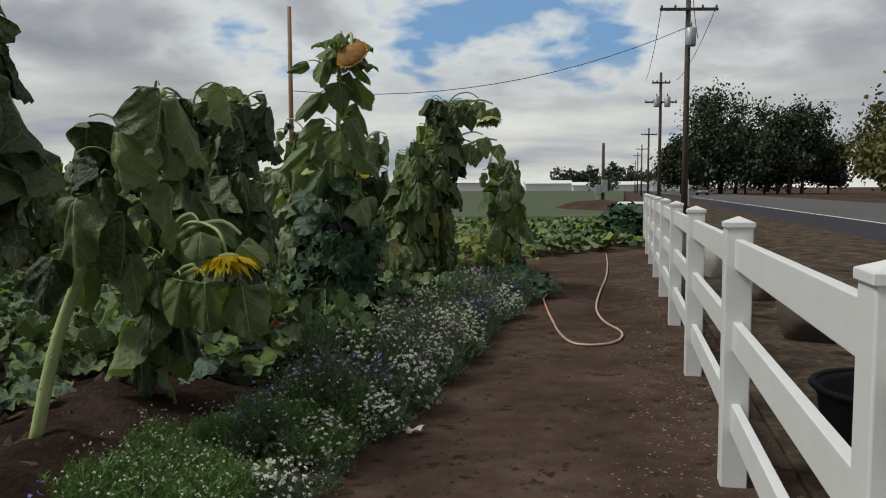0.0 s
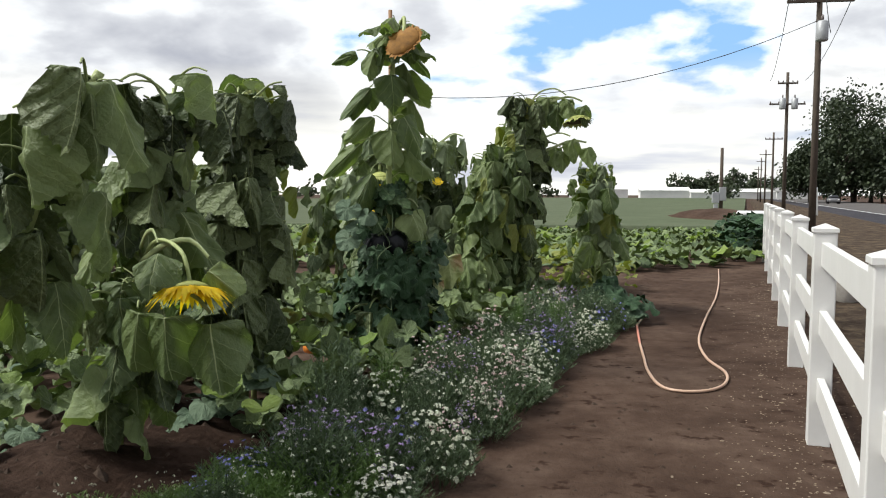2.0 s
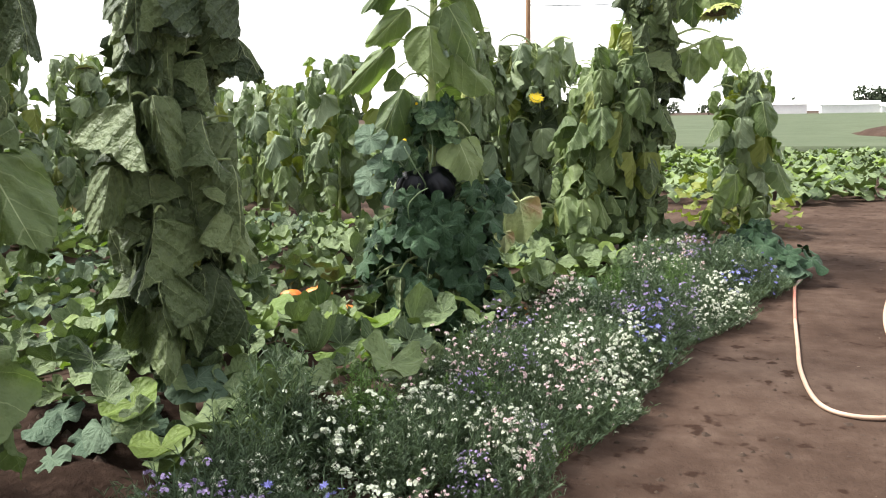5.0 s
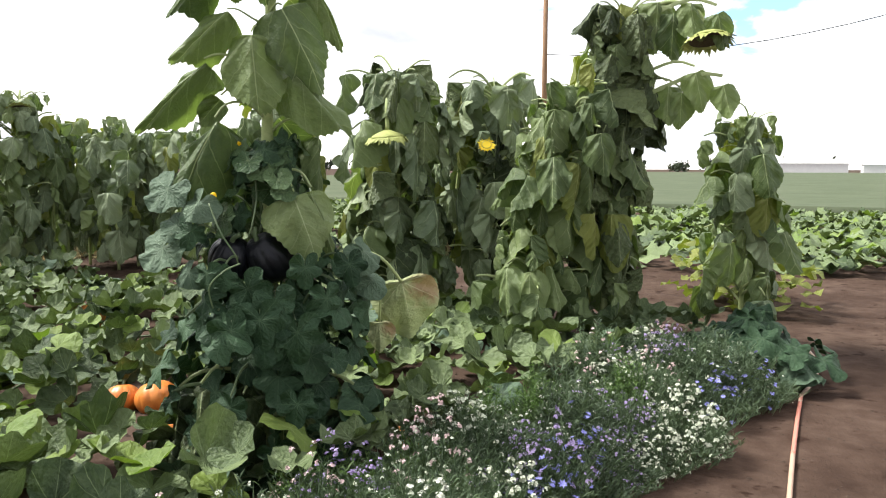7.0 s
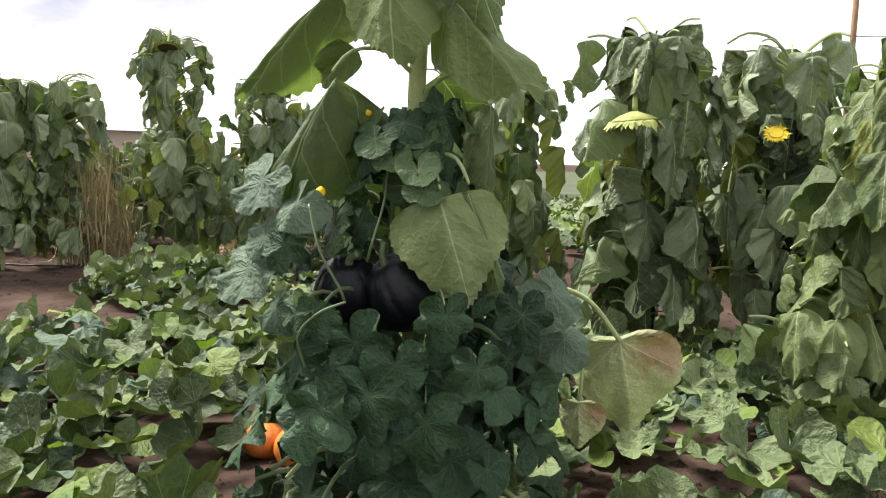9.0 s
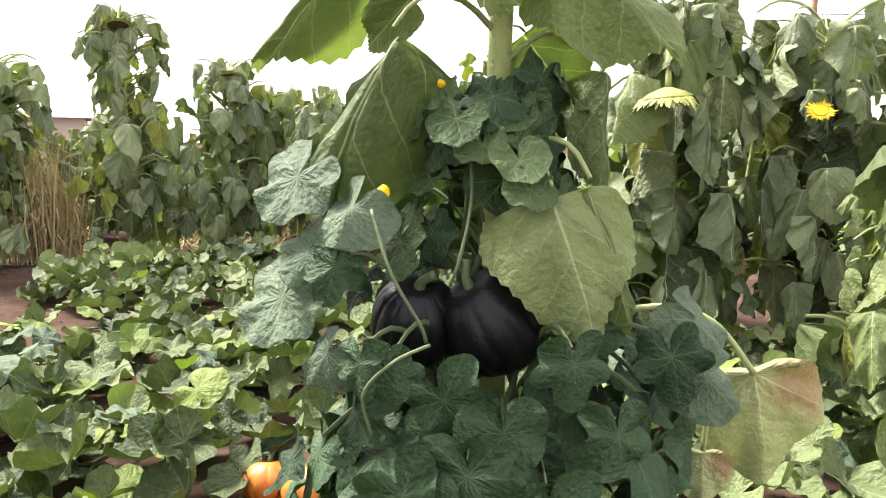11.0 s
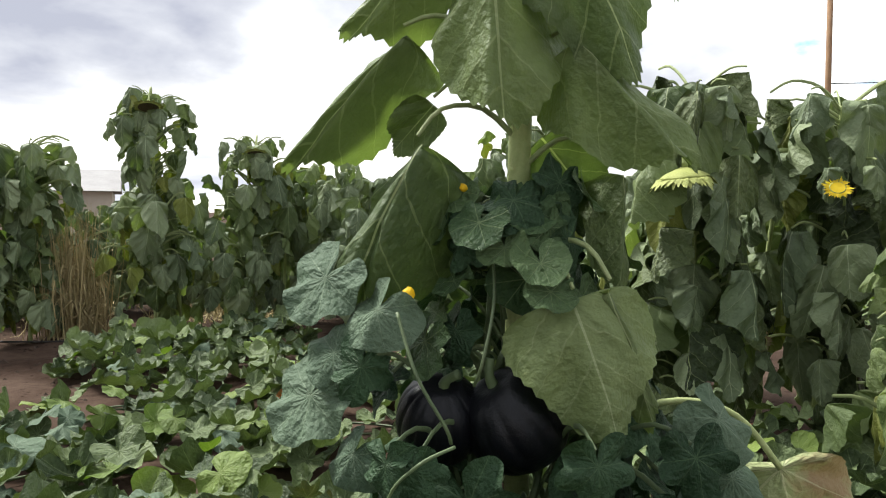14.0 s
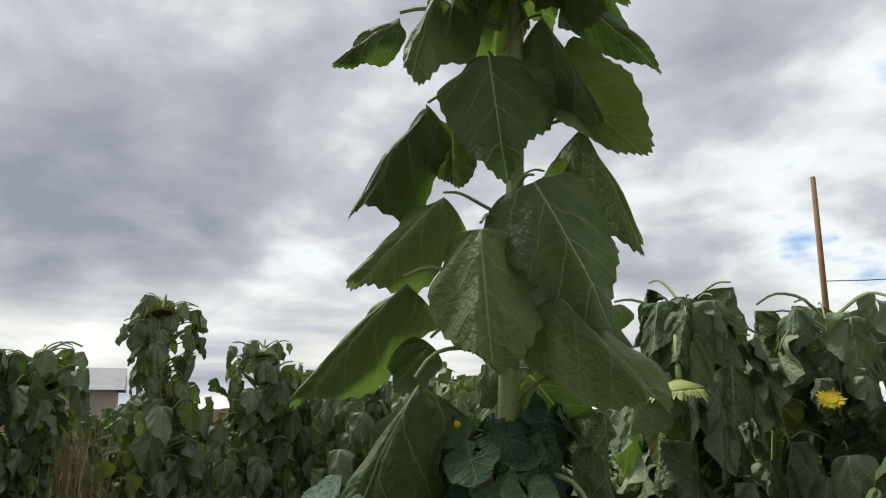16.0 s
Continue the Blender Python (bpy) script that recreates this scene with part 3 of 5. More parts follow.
CLIMB_ROUND = leaf_set("round", CLIMB_LEAF, 4, 280, n=28, rings=3, fold=(-0.3, 0.4), droop=(0.2, 0.5), ripple=(0.03, 0.06))


def petiole_mesh(mat, sag, seed):
    bm = bmesh.new()
    tube(bm, smooth_path([(0, 0, 0), (0, 0.35, 0.22 + sag * 0.3), (0, 0.75, 0.26 + sag * 0.2), (0, 1.0, 0.10)], 3), [0.030 - 0.0014 * k for k in range(10)], 6, False)
    return mesh_object("petiole", bm, mat)


PETIOLES = [petiole_mesh(PETIOLE, s, 1) for s in (-0.5, -0.2, 0.3)]
VINE_PETIOLES = [petiole_mesh(VINE_STEM, s, 1) for s in (-0.2, 0.2, 0.6)]


def leaf_pose(base, tip_dir, face, length, width):
    """The pose of a blade that starts at base, points along tip_dir and shows its upper side towards face."""
    t = Vector(tip_dir).normalized()
    f = Vector(face)
    f = (f - t * f.dot(t)).normalized()
    x = t.cross(f)
    m = Matrix(((x.x * width, t.x * length, f.x * length, base[0]), (x.y * width, t.y * length, f.y * length, base[1]), (x.z * width, t.z * length, f.z * length, base[2]), (0, 0, 0, 1)))
    return m


def petiole_pose(start, end, thick):
    s, e = Vector(start), Vector(end)
    d = e - s
    side = d.cross(Vector((0, 0, 1)))
    side = side.normalized() if side.length > 1e-4 else Vector((1, 0, 0))
    up = side.cross(d).normalized()
    L = d.length
    k = thick / 0.03
    x, y = side, d.normalized()
    return Matrix(((x.x * k, y.x * L, up.x * L, s.x), (x.y * k, y.y * L, up.y * L, s.y), (x.z * k, y.z * L, up.z * L, s.z), (0, 0, 0, 1)))


def add_leaf(parent, start, base, tip_dir, face, length, width, me, thick=0.008, stem=True):
    """A leaf on its petiole, from the stalk at start to the blade's base."""
    if stem:
        piece("petiole", rng.choice(PETIOLES), parent, petiole_pose(start, base, min(thick, 0.0085)))
    return piece("leaf", me, parent, leaf_pose(base, tip_dir, face, length, width))


def stalk_part(parent, pts, r0, r1, mat=STALK):
    path = smooth_path(pts, 6)
    k = len(path) - 1
    return part("stalk", tube(bmesh.new(), path, [r0 + (r1 - r0) * i / k for i in range(k + 1)], 10), mat, parent)


def flower_head(parent, place, face, radius, back, petals, seed, petal_len=0.5, seeds=SEEDS, nod=0.0, count=34):
    """A sunflower head: back, seed face, bracts or petals round the rim."""
    f = Vector(face).normalized()
    q = f.to_track_quat("Z", "Y").to_matrix().to_4x4()
    m = Matrix.Translation(place) @ q
    r = random.Random(seed)
    bm = bmesh.new()
    prof = [(0.12, -0.42), (0.35, -0.34), (0.75, -0.20), (1.0, -0.04), (1.02, 0.03), (0.9, 0.07)]
    rings = [[bm.verts.new((radius * a * math.cos(t), radius * a * math.sin(t), radius * z + 0.02 * radius * r.uniform(-1, 1))) for t in (2 * math.pi * k / 20 for k in range(20))] for a, z in prof]
    for a, b in zip(rings, rings[1:]):
        for k in range(20):
            bm.faces.new((a[k], a[(k + 1) % 20], b[(k + 1) % 20], b[k]))
    bm.faces.new(rings[0][::-1])
    head = part("head", bm, back, parent, "", True, m)
    bm = bmesh.new()
    c = bm.verts.new((0, 0, 0.02 * radius))
    rim = [bm.verts.new((0.9 * radius * math.cos(t), 0.9 * radius * math.sin(t), 0.075 * radius)) for t in (2 * math.pi * k / 20 for k in range(20))]
    for k in range(20):
        bm.faces.new((c, rim[k], rim[(k + 1) % 20]))
    part("seed_face", bm, seeds, head, "dark seed face")
    vs, fs = [], []
    for k in range(count):
        t = 2 * math.pi * (k + r.uniform(-0.3, 0.3)) / count
        L = radius * petal_len * r.uniform(0.7, 1.2)
        w = radius * 0.17 * r.uniform(0.8, 1.2)
        tw, dr = r.uniform(-0.4, 0.4), r.uniform(-0.35, 0.25) + nod
        for s, ww in ((0.0, 0.6), (0.45, 1.0), (1.0, 0.08)):
            rad = radius * 0.93 + L * s
            for q2 in (-1, 1):
                vs.append((rad * math.cos(t) - q2 * w * ww * math.sin(t), rad * math.sin(t) + q2 * w * ww * math.cos(t), radius * 0.02 + dr * L * s * s + q2 * tw * w * ww))
        b = len(vs) - 6
        fs += [(b, b + 1, b + 3, b + 2), (b + 2, b + 3, b + 5, b + 4)]
    me = bpy.data.meshes.new("petals")
    me.from_pydata(vs, [], fs)
    me.materials.append(petals)
    piece("petals", me, head, Matrix())
    return head


def sunflower(x, y, height, count, size, reach, label, lean=(0.0, 0.0), low=0.12, droop=0.9, sets=(WILT,), seed=1, thick=0.022, width=0.80, spread_top=0.6, group="sunflowers", yellow=0.06, stems=True):
    """A tall sunflower whose leaves hang on arched petioles round its stalk."""
    r = random.Random(seed)
    plant = thing("sunflower", pose(x, y, ground_z(x, y) - 0.02), label, "sunflower", group)
    wob = [(0, 0, 0)]
    for k in (0.3, 0.6, 0.85, 1.0):
        wob.append((lean[0] * k ** 1.4 + r.uniform(-0.02, 0.02), lean[1] * k ** 1.4 + r.uniform(-0.02, 0.02), height * k))
    stalk_part(plant, wob, thick, thick * 0.55)
    curve = smooth_path(wob, 12)
    for i in range(count):
        h = low + (0.98 - low) * ((i + r.random() * 0.6) / count)
        p = curve[min(int(h * (len(curve) - 1)), len(curve) - 1)]
        a = i * 2.4 + r.uniform(-0.5, 0.5)
        taper = 1 - (1 - spread_top) * max(0, (h - 0.55) / 0.45)
        out = Vector((math.cos(a), math.sin(a), 0))
        bulge = 1 + min(0.35, 0.9 * noise.noise(Vector((math.cos(a) * 0.9 + seed, math.sin(a) * 0.9, h * 3.2))))
        R = reach * taper * r.uniform(0.45, 1.2) * bulge
        base = p + out * R + Vector((0, 0, R * r.uniform(0.05, 0.55)))
        L = size * (0.4 + 0.6 * taper) * r.choice((0.6, 0.8, 0.95, 1.05, 1.2)) * r.uniform(0.85, 1.15)
        d = r.uniform(0.72, 1.05) * droop
        tip = out * (1.0 - d) + Vector((r.uniform(-0.16, 0.16), r.uniform(-0.16, 0.16), -d))
        if p.z - L * d < 0.02:
            L = max(0.12, (p.z + 0.05) * 0.9)
        me = r.choice(YELLOW if r.random() < yellow else r.choice(sets))
        turn_a = a + r.gauss(0, 0.4)
        add_leaf(plant, p, base, tip, Vector((math.cos(turn_a), math.sin(turn_a), 0.3)), L, L * width * r.uniform(0.8, 1.15), me, thick * 0.32, stems)
    return plant, curve


# ---- sunflowers beside the path ----
HUNG = "tall sunflower wrapped in drooping wilted green leaves"
p, c = sunflower(-1.66, 2.62, 2.5, 90, 0.30, 0.15, HUNG + " beside the flower border", low=0.40, seed=11)
p, c = sunflower(-2.24, 4.12, 1.92, 26, 0.33, 0.24, "leaning sunflower with a pale thick stalk and large drooping leaves", lean=(0.74, 0.10), low=0.40, droop=0.9, sets=(MID, WILT), seed=12, thick=0.038, spread_top=0.9, yellow=0.0)
for k in range(3, 15):
    e = c[k] + Vector((0.030 * math.cos(k * 2.4), 0.030 * math.sin(k * 2.4), 0))
    part("leaf_scar", lump(bmesh.new(), Matrix.Translation(e) @ Matrix.Diagonal((0.012, 0.012, 0.009, 1)), 1, 0.2, k, 1), PETIOLE, p)
p, c = sunflower(-1.98, 5.05, 1.98, 70, 0.30, 0.26, "sunflower with a low-hung yellow bloom and drooping leaves", lean=(0.35, 0.1), low=0.10, sets=(MID, WILT), seed=13, thick=0.026, spread_top=0.85, yellow=0.0)
flower_head(p, (0.70, -0.50, 0.99), (0.1, -0.25, -0.95), 0.088, HEAD_BACK, PETAL, 5, 1.25, PETAL, 0.65, 84)
part("flower_stem", tube(bmesh.new(), smooth_path([(0.1, 0, 0.9), (0.35, -0.2, 1.18), (0.62, -0.44, 1.16), (0.69, -0.49, 1.01)], 5), 0.010, 8), STALK, p)
for base, tip, L in (((0.55, -0.52, 1.15), (0.1, -0.5, -0.35), 0.24), ((0.78, -0.48, 1.07), (0.7, 0.0, -0.5), 0.19), ((0.56, -0.5, 0.84), (0.05, -0.1, -1), 0.32), ((0.78, -0.48, 0.81), (0.15, -0.1, -1), 0.33), ((0.40, -0.45, 0.85), (-0.15, -0.1, -1), 0.31)):
    add_leaf(p, (0.25, -0.15, base[2]), base, tip, (0.1, -1, 0.4), L, L * 0.95, rng.choice(FRESH))
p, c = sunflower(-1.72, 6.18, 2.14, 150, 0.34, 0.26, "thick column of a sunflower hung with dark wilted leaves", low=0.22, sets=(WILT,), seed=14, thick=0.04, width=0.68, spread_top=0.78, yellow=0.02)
p, c = sunflower(-1.78, 6.50, 2.34, 10, 0.28, 0.12, "slim sunflower top with pale green leaves above its neighbour", low=0.76, sets=(MID,), seed=15, spread_top=0.9, yellow=0.4)
p, c = sunflower(-0.07, 11.2, 2.72, 160, 0.32, 0.26, "tall sunflower column of dark wilted leaves beside the path", lean=(0.1, 0.0), low=0.16, sets=(WILT, MID, WILT), seed=16, thick=0.04, spread_top=0.7, width=0.70)
flower_head(p, (0.73, -0.02, 2.46), (0.15, -0.2, -1), 0.15, HEAD_BACK, HEAD_BACK, 6, 0.45, SEEDS, 0.7)
part("flower_stem", tube(bmesh.new(), smooth_path([(0.08, 0, 2.5), (0.36, -0.02, 2.74), (0.62, -0.02, 2.70), (0.72, -0.02, 2.52)], 5), 0.016, 8), STALK, p)
for i, (bx, bz, L) in enumerate(((0.36, 2.74, 0.36), (0.60, 2.72, 0.3), (0.48, 2.66, 0.34), (0.80, 2.62, 0.25), (0.46, 2.12, 0.3), (0.66, 2.20, 0.28), (0.56, 2.06, 0.26), (0.86, 2.10, 0.24))):
    add_leaf(p, (0.1, 0, bz - 0.1), (bx, -0.05 - 0.04 * (i % 2), bz), (0.25 * (i % 2), -0.1, -1), (0.2, -1, 0.3), L, L * 0.85, rng.choice(MID), 0.0035)
p, c = sunflower(-0.62, 10.85, 2.15, 135, 0.32, 0.38, "slumped sunflower with light green drooping leaves", lean=(0.35, 0.1), low=0.14, sets=(MID,), seed=26, thick=0.03, spread_top=0.6, width=0.72, yellow=0.12)
sunflower(0.96, 11.95, 1.95, 70, 0.29, 0.36, "small sunflower with drooping grey-green leaves at the path", low=0.16, sets=(LIT_GREY, MID), seed=17, spread_top=0.42)
p, c = sunflower(-1.28, 11.95, 2.28, 92, 0.36, 0.46, "sunflower with one small yellow bloom among drooping leaves", low=0.18, sets=(LIT_GREY, MID, LIT_GREY, WILT), seed=18, spread_top=0.8)
flower_head(p, (0.12, -0.56, 1.74), (0.3, -0.75, 0.65), 0.045, HEAD_BACK, PETAL, 7, 0.95, PETAL)
part("flower_stem", tube(bmesh.new(), smooth_path([(0.0, 0, 1.5), (0.1, -0.3, 1.66), (0.12, -0.52, 1.71)], 5), 0.009, 7), STALK, p)
flower_head(p, (-0.30, -0.52, 0.80), (0.1, -0.9, -0.1), 0.035, HEAD_BACK, DEAD_LEAF, 8, 1.1)
part("flower_stem", tube(bmesh.new(), smooth_path([(0.0, 0, 0.7), (-0.2, -0.3, 0.82), (-0.3, -0.50, 0.81)], 5), 0.009, 7), STALK, p)
p, c = sunflower(-1.95, 11.25, 2.34, 92, 0.36, 0.46, "sunflower with a large nodding green seed head", low=0.18, sets=(LIT_GREY, MID, LIT_GREY, WILT), seed=19, spread_top=0.85)
flower_head(p, (0.15, -0.52, 1.80), (0.05, 0.08, -1), 0.135, HEAD_BACK, HEAD_BACK, 9, 0.5, SEEDS, 0.9, 56)
part("flower_stem", tube(bmesh.new(), smooth_path([(0.0, 0, 2.1), (0.07, -0.3, 2.22), (0.14, -0.50, 2.08), (0.15, -0.52, 1.86)], 5), 0.017, 8), STALK, p)

# sunflowers far behind the vines
BACK = "drooping sunflower in the back row beyond the pumpkin vines"
for i, (x, y, h, n) in enumerate(((-9.95, 10.45, 2.35, 100), (-9.3, 11.75, 3.1, 110), (-9.0, 12.95, 2.62, 90), (-8.8, 14.1, 2.2, 80), (-9.9, 9.75, 2.35, 100), (-8.1, 14.4, 2.05, 70), (-4.2, 12.6, 2.35, 90), (-5.5, 13.4, 2.05, 80), (-3.1, 13.2, 1.85, 70), (-9.6, 12.3, 2.0, 60), (-7.3, 14.4, 2.1, 70), (-6.4, 14.0, 2.1, 80), (-10.4, 8.4, 2.3, 80), (-8.9, 13.5, 2.2, 60), (-7.8, 13.7, 2.2, 70), (-1.95, 12.6, 2.15, 95), (-4.9, 12.9, 1.8, 60), (-2.5, 12.6, 1.7, 60), (-10.3, 9.0, 2.2, 70), (-12.2, 11.5, 1.7, 60), (-12.4, 12.6, 1.7, 60), (-12.0, 13.7, 1.8, 60))):
    p, c = sunflower(x, y, h, int(n * (1.15 if i < 5 else 0.85)), 0.35, 0.50, BACK, lean=(rng.uniform(-0.15, 0.15), rng.uniform(-0.15, 0.15)), low=0.13, sets=(LIT_GREY, LIT_GREY, MID), yellow=0.09, seed=40 + i, spread_top=0.5 if h > 2.5 else 0.75, group="back row sunflowers", thick=0.024, stems=i < 3)
    if i in (1, 2, 6):
        e = c[-1]
        flower_head(p, (e.x + 0.20, e.y - 0.15, h - 0.20), (0.3, -0.2, -1), 0.14, HEAD_BACK, HEAD_BACK, 60 + i, 0.4)
        part("flower_stem", tube(bmesh.new(), smooth_path([e - Vector((0, 0, 0.1)), e + Vector((0.1, -0.06, 0.06)), e + Vector((0.2, -0.15, -0.15))], 5), 0.014, 7), STALK, p)

# ---- the tall sunflower with the squash vine ----
MX, MY = -1.10, 8.06
tall = thing("sunflower", pose(MX, MY, 0.03), "very tall sunflower with fresh green leaves, a squash vine climbing it", "sunflower", "sunflowers")
RIGHT, NEAR = Vector((0.83, 0.558, 0)), Vector((0.558, -0.83, 0))
stalk_part(tall, [(0, 0, -0.05), (0.0, 0.0, 0.9), (0.0, 0.0, 1.7), (0.02, 0.02, 2.3), (0.05, 0.0, 2.85), (0.14, -0.12, 3.06)], 0.034, 0.018)
flower_head(tall, (0.21, -0.37, 2.84), (0.35, 0.75, -0.55), 0.15, HEAD_BROWN, HEAD_BROWN, 10, 0.3)
part("flower_stem", tube(bmesh.new(), smooth_path([(0.14, -0.12, 3.05), (0.19, -0.24, 3.06), (0.21, -0.35, 2.90)], 5), 0.017, 8), STALK, tall)


def rel(r, d, z):
    v = RIGHT * r + NEAR * d
    return Vector((v.x, v.y, z))


def tall_leaf(zs, base, tip, width, k, face=None, kind=None):
    """A leaf of the tall sunflower by base and tip, each as right, near and height from its foot."""
    b, t = rel(*base), rel(*tip)
    d = t - b
    out = Vector((b.x, b.y, 0))
    f = rel(*face) if face else (out.normalized() * 0.5 + NEAR * 0.9 + Vector((0, 0, 0.25)))
    me = (kind or FRESH)[k % len(kind or FRESH)]
    return add_leaf(tall, (0.0, 0.0, zs), b, d, f, d.length, width, me, 0.008)


# fresh leaves up the stalk, from the crown down to the vine's top
tall_leaf(2.06, (-0.057, 0.2, 2.098), (-0.034, 0.24, 1.761), 0.335, 1, None)
tall_leaf(2.18, (0.078, 0.18, 2.224), (0.257, 0.26, 1.893), 0.319, 2, None)
tall_leaf(2.18, (-0.17, 0.05, 2.224), (-0.427, 0.08, 1.999), 0.206, 3, (-0.25, 1.0, 0.1))
tall_leaf(2.43, (-0.209, 0.08, 2.469), (-0.455, 0.1, 2.215), 0.169, 4, (-0.25, 1.0, 0.1))
tall_leaf(2.45, (-0.157, -0.1, 2.491), (-0.15, -0.1, 2.285), 0.200, 5, (0.0, -1.0, 0.3))
tall_leaf(2.55, (-0.033, 0.14, 2.59), (0.001, 0.18, 2.278), 0.314, 0, None)
tall_leaf(2.75, (-0.181, 0.12, 2.785), (-0.255, 0.16, 2.544), 0.198, 1, None)
tall_leaf(2.74, (-0.305, 0.0, 2.78), (-0.507, 0.0, 2.69), 0.113, 2, (-0.25, 1.0, 0.1))
tall_leaf(2.67, (0.113, 0.1, 2.709), (0.287, 0.13, 2.411), 0.127, 3, (0.35, 0.95, 0.0))
tall_leaf(2.59, (0.154, -0.08, 2.631), (0.394, -0.1, 2.354), 0.234, 4, (0.0, -1.0, 0.3))
tall_leaf(2.36, (0.215, 0.04, 2.405), (0.383, 0.08, 2.067), 0.131, 5, (0.35, 0.95, 0.0))
tall_leaf(2.8, (0.199, 0.0, 2.837), (0.438, 0.0, 2.622), 0.148, 0, (-0.25, 1.0, 0.1))
tall_leaf(1.9, (0.127, 0.15, 1.944), (0.374, 0.24, 1.676), 0.260, 1, None)
tall_leaf(2.28, (0.113, -0.08, 2.318), (0.249, -0.1, 2.219), 0.139, 2, (0.0, -1.0, 0.3))
tall_leaf(1.95, (-0.282, 0.02, 1.989), (-0.607, 0.02, 1.683), 0.174, 3, (-0.25, 1.0, 0.1))
tall_leaf(1.8, (-0.218, -0.06, 1.836), (-0.318, -0.08, 1.73), 0.138, 4, (0.0, -1.0, 0.3))
tall_leaf(1.74, (-0.225, 0.14, 1.715), (-0.42, 0.2, 1.362), 0.262, 5, None)
tall_leaf(1.77, (0.057, -0.08, 1.754), (0.195, -0.12, 1.589), 0.264, 0, (0.0, -1.0, 0.3))
tall_leaf(1.67, (0.237, 0.08, 1.652), (0.238, 0.12, 1.371), 0.128, 1, (0.35, 0.95, 0.0))
tall_leaf(1.40, (0.115, 0.24, 1.385), (0.215, 0.34, 1.135), 0.335, 2, None)
tall_leaf(1.6, (-0.085, 0.05, 1.582), (-0.203, 0.05, 1.438), 0.178, 3, None)
tall_leaf(1.42, (0.193, 0.22, 1.4), (0.317, 0.28, 1.129), 0.137, 4, (0.35, 0.95, 0.0))
for i in range(16):
    a = i * 2.4
    h = 2.78 + 0.26 * i / 16
    o = Vector((math.cos(a), math.sin(a), 0))
    add_leaf(tall, (0.08, -0.05, h), Vector((0.10, -0.1, h)) + o * 0.12 + Vector((0, 0, 0.05)), o + Vector((0, 0, -0.25 - 0.3 * (i % 3))), o * 0.2 + Vector((0, 0, 1)), 0.24, 0.17, FRESH[i % 6], 0.006)
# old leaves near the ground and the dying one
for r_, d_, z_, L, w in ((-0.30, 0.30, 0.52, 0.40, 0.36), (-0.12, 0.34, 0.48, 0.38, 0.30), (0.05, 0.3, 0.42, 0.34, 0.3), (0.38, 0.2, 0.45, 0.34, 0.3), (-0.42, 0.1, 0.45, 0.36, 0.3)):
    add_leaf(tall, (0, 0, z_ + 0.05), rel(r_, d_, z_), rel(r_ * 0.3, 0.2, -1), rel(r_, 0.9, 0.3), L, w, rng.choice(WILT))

vine = thing("squash_vine", pose(MX, MY, 0.03), "dark green squash vine with lobed leaves climbing the tall sunflower", "squash vine")
r = random.Random(21)
for k in range(7):
    a0 = k * 0.9
    pts = [(0.16 * math.cos(a0 + t * 3) * (1.4 - t), 0.16 * math.sin(a0 + t * 3) * (1.4 - t), 0.02 + t * r.uniform(1.2, 1.75)) for t in (0, 0.2, 0.4, 0.6, 0.8, 1.0)]
    part("stem", tube(bmesh.new(), smooth_path(pts, 5), 0.009, 6), VINE_STEM, vine)
for i in range(300):
    h = 0.08 + 1.56 * (i + r.random()) / 300
    a = r.uniform(0, 6.283)
    R = (0.50 if h < 0.75 else 0.50 - 0.38 * (h - 0.75)) * r.uniform(0.42, 1.04)
    out = Vector((math.cos(a), math.sin(a), 0))
    face_cam = out.dot(NEAR) > 0.45
    if face_cam and 0.97 < h < 1.34 and abs(out.dot(RIGHT)) < 0.62:
        continue
    base = out * R + Vector((0, 0, h))
    L = r.uniform(0.13, 0.235) * (1.0 if h < 0.95 else 0.72)
    tip = out * r.uniform(0.2, 0.7) + Vector((r.uniform(-0.4, 0.4), r.uniform(-0.4, 0.4), -r.uniform(0.3, 0.9)))
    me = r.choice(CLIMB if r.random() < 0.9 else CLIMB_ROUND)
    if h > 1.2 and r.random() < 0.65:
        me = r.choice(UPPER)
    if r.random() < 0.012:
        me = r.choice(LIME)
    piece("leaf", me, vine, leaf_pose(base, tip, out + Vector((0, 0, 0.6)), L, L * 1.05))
    if i % 2 == 0:
        piece("petiole", VINE_PETIOLES[i % 3], vine, petiole_pose(out * R * 0.2 + Vector((0, 0, h - 0.1)), base, 0.0038))
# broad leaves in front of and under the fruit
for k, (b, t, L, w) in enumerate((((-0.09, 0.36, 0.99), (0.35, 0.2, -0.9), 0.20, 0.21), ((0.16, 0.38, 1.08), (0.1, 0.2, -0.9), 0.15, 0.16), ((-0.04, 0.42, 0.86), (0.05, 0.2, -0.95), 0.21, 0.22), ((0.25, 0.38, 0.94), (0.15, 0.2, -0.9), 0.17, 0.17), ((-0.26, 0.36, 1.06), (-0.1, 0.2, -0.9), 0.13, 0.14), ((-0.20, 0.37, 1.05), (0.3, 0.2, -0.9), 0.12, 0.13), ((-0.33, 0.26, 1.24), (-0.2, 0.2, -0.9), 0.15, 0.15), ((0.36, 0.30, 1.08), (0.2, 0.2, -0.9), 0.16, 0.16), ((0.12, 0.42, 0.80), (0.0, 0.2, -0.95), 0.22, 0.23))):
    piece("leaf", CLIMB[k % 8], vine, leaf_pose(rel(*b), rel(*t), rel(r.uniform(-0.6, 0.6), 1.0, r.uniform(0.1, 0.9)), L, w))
    piece("petiole", VINE_PETIOLES[k % 3], vine, petiole_pose(rel(b[0] * 0.5, 0.12, b[2] - 0.12), rel(*b), 0.0042))
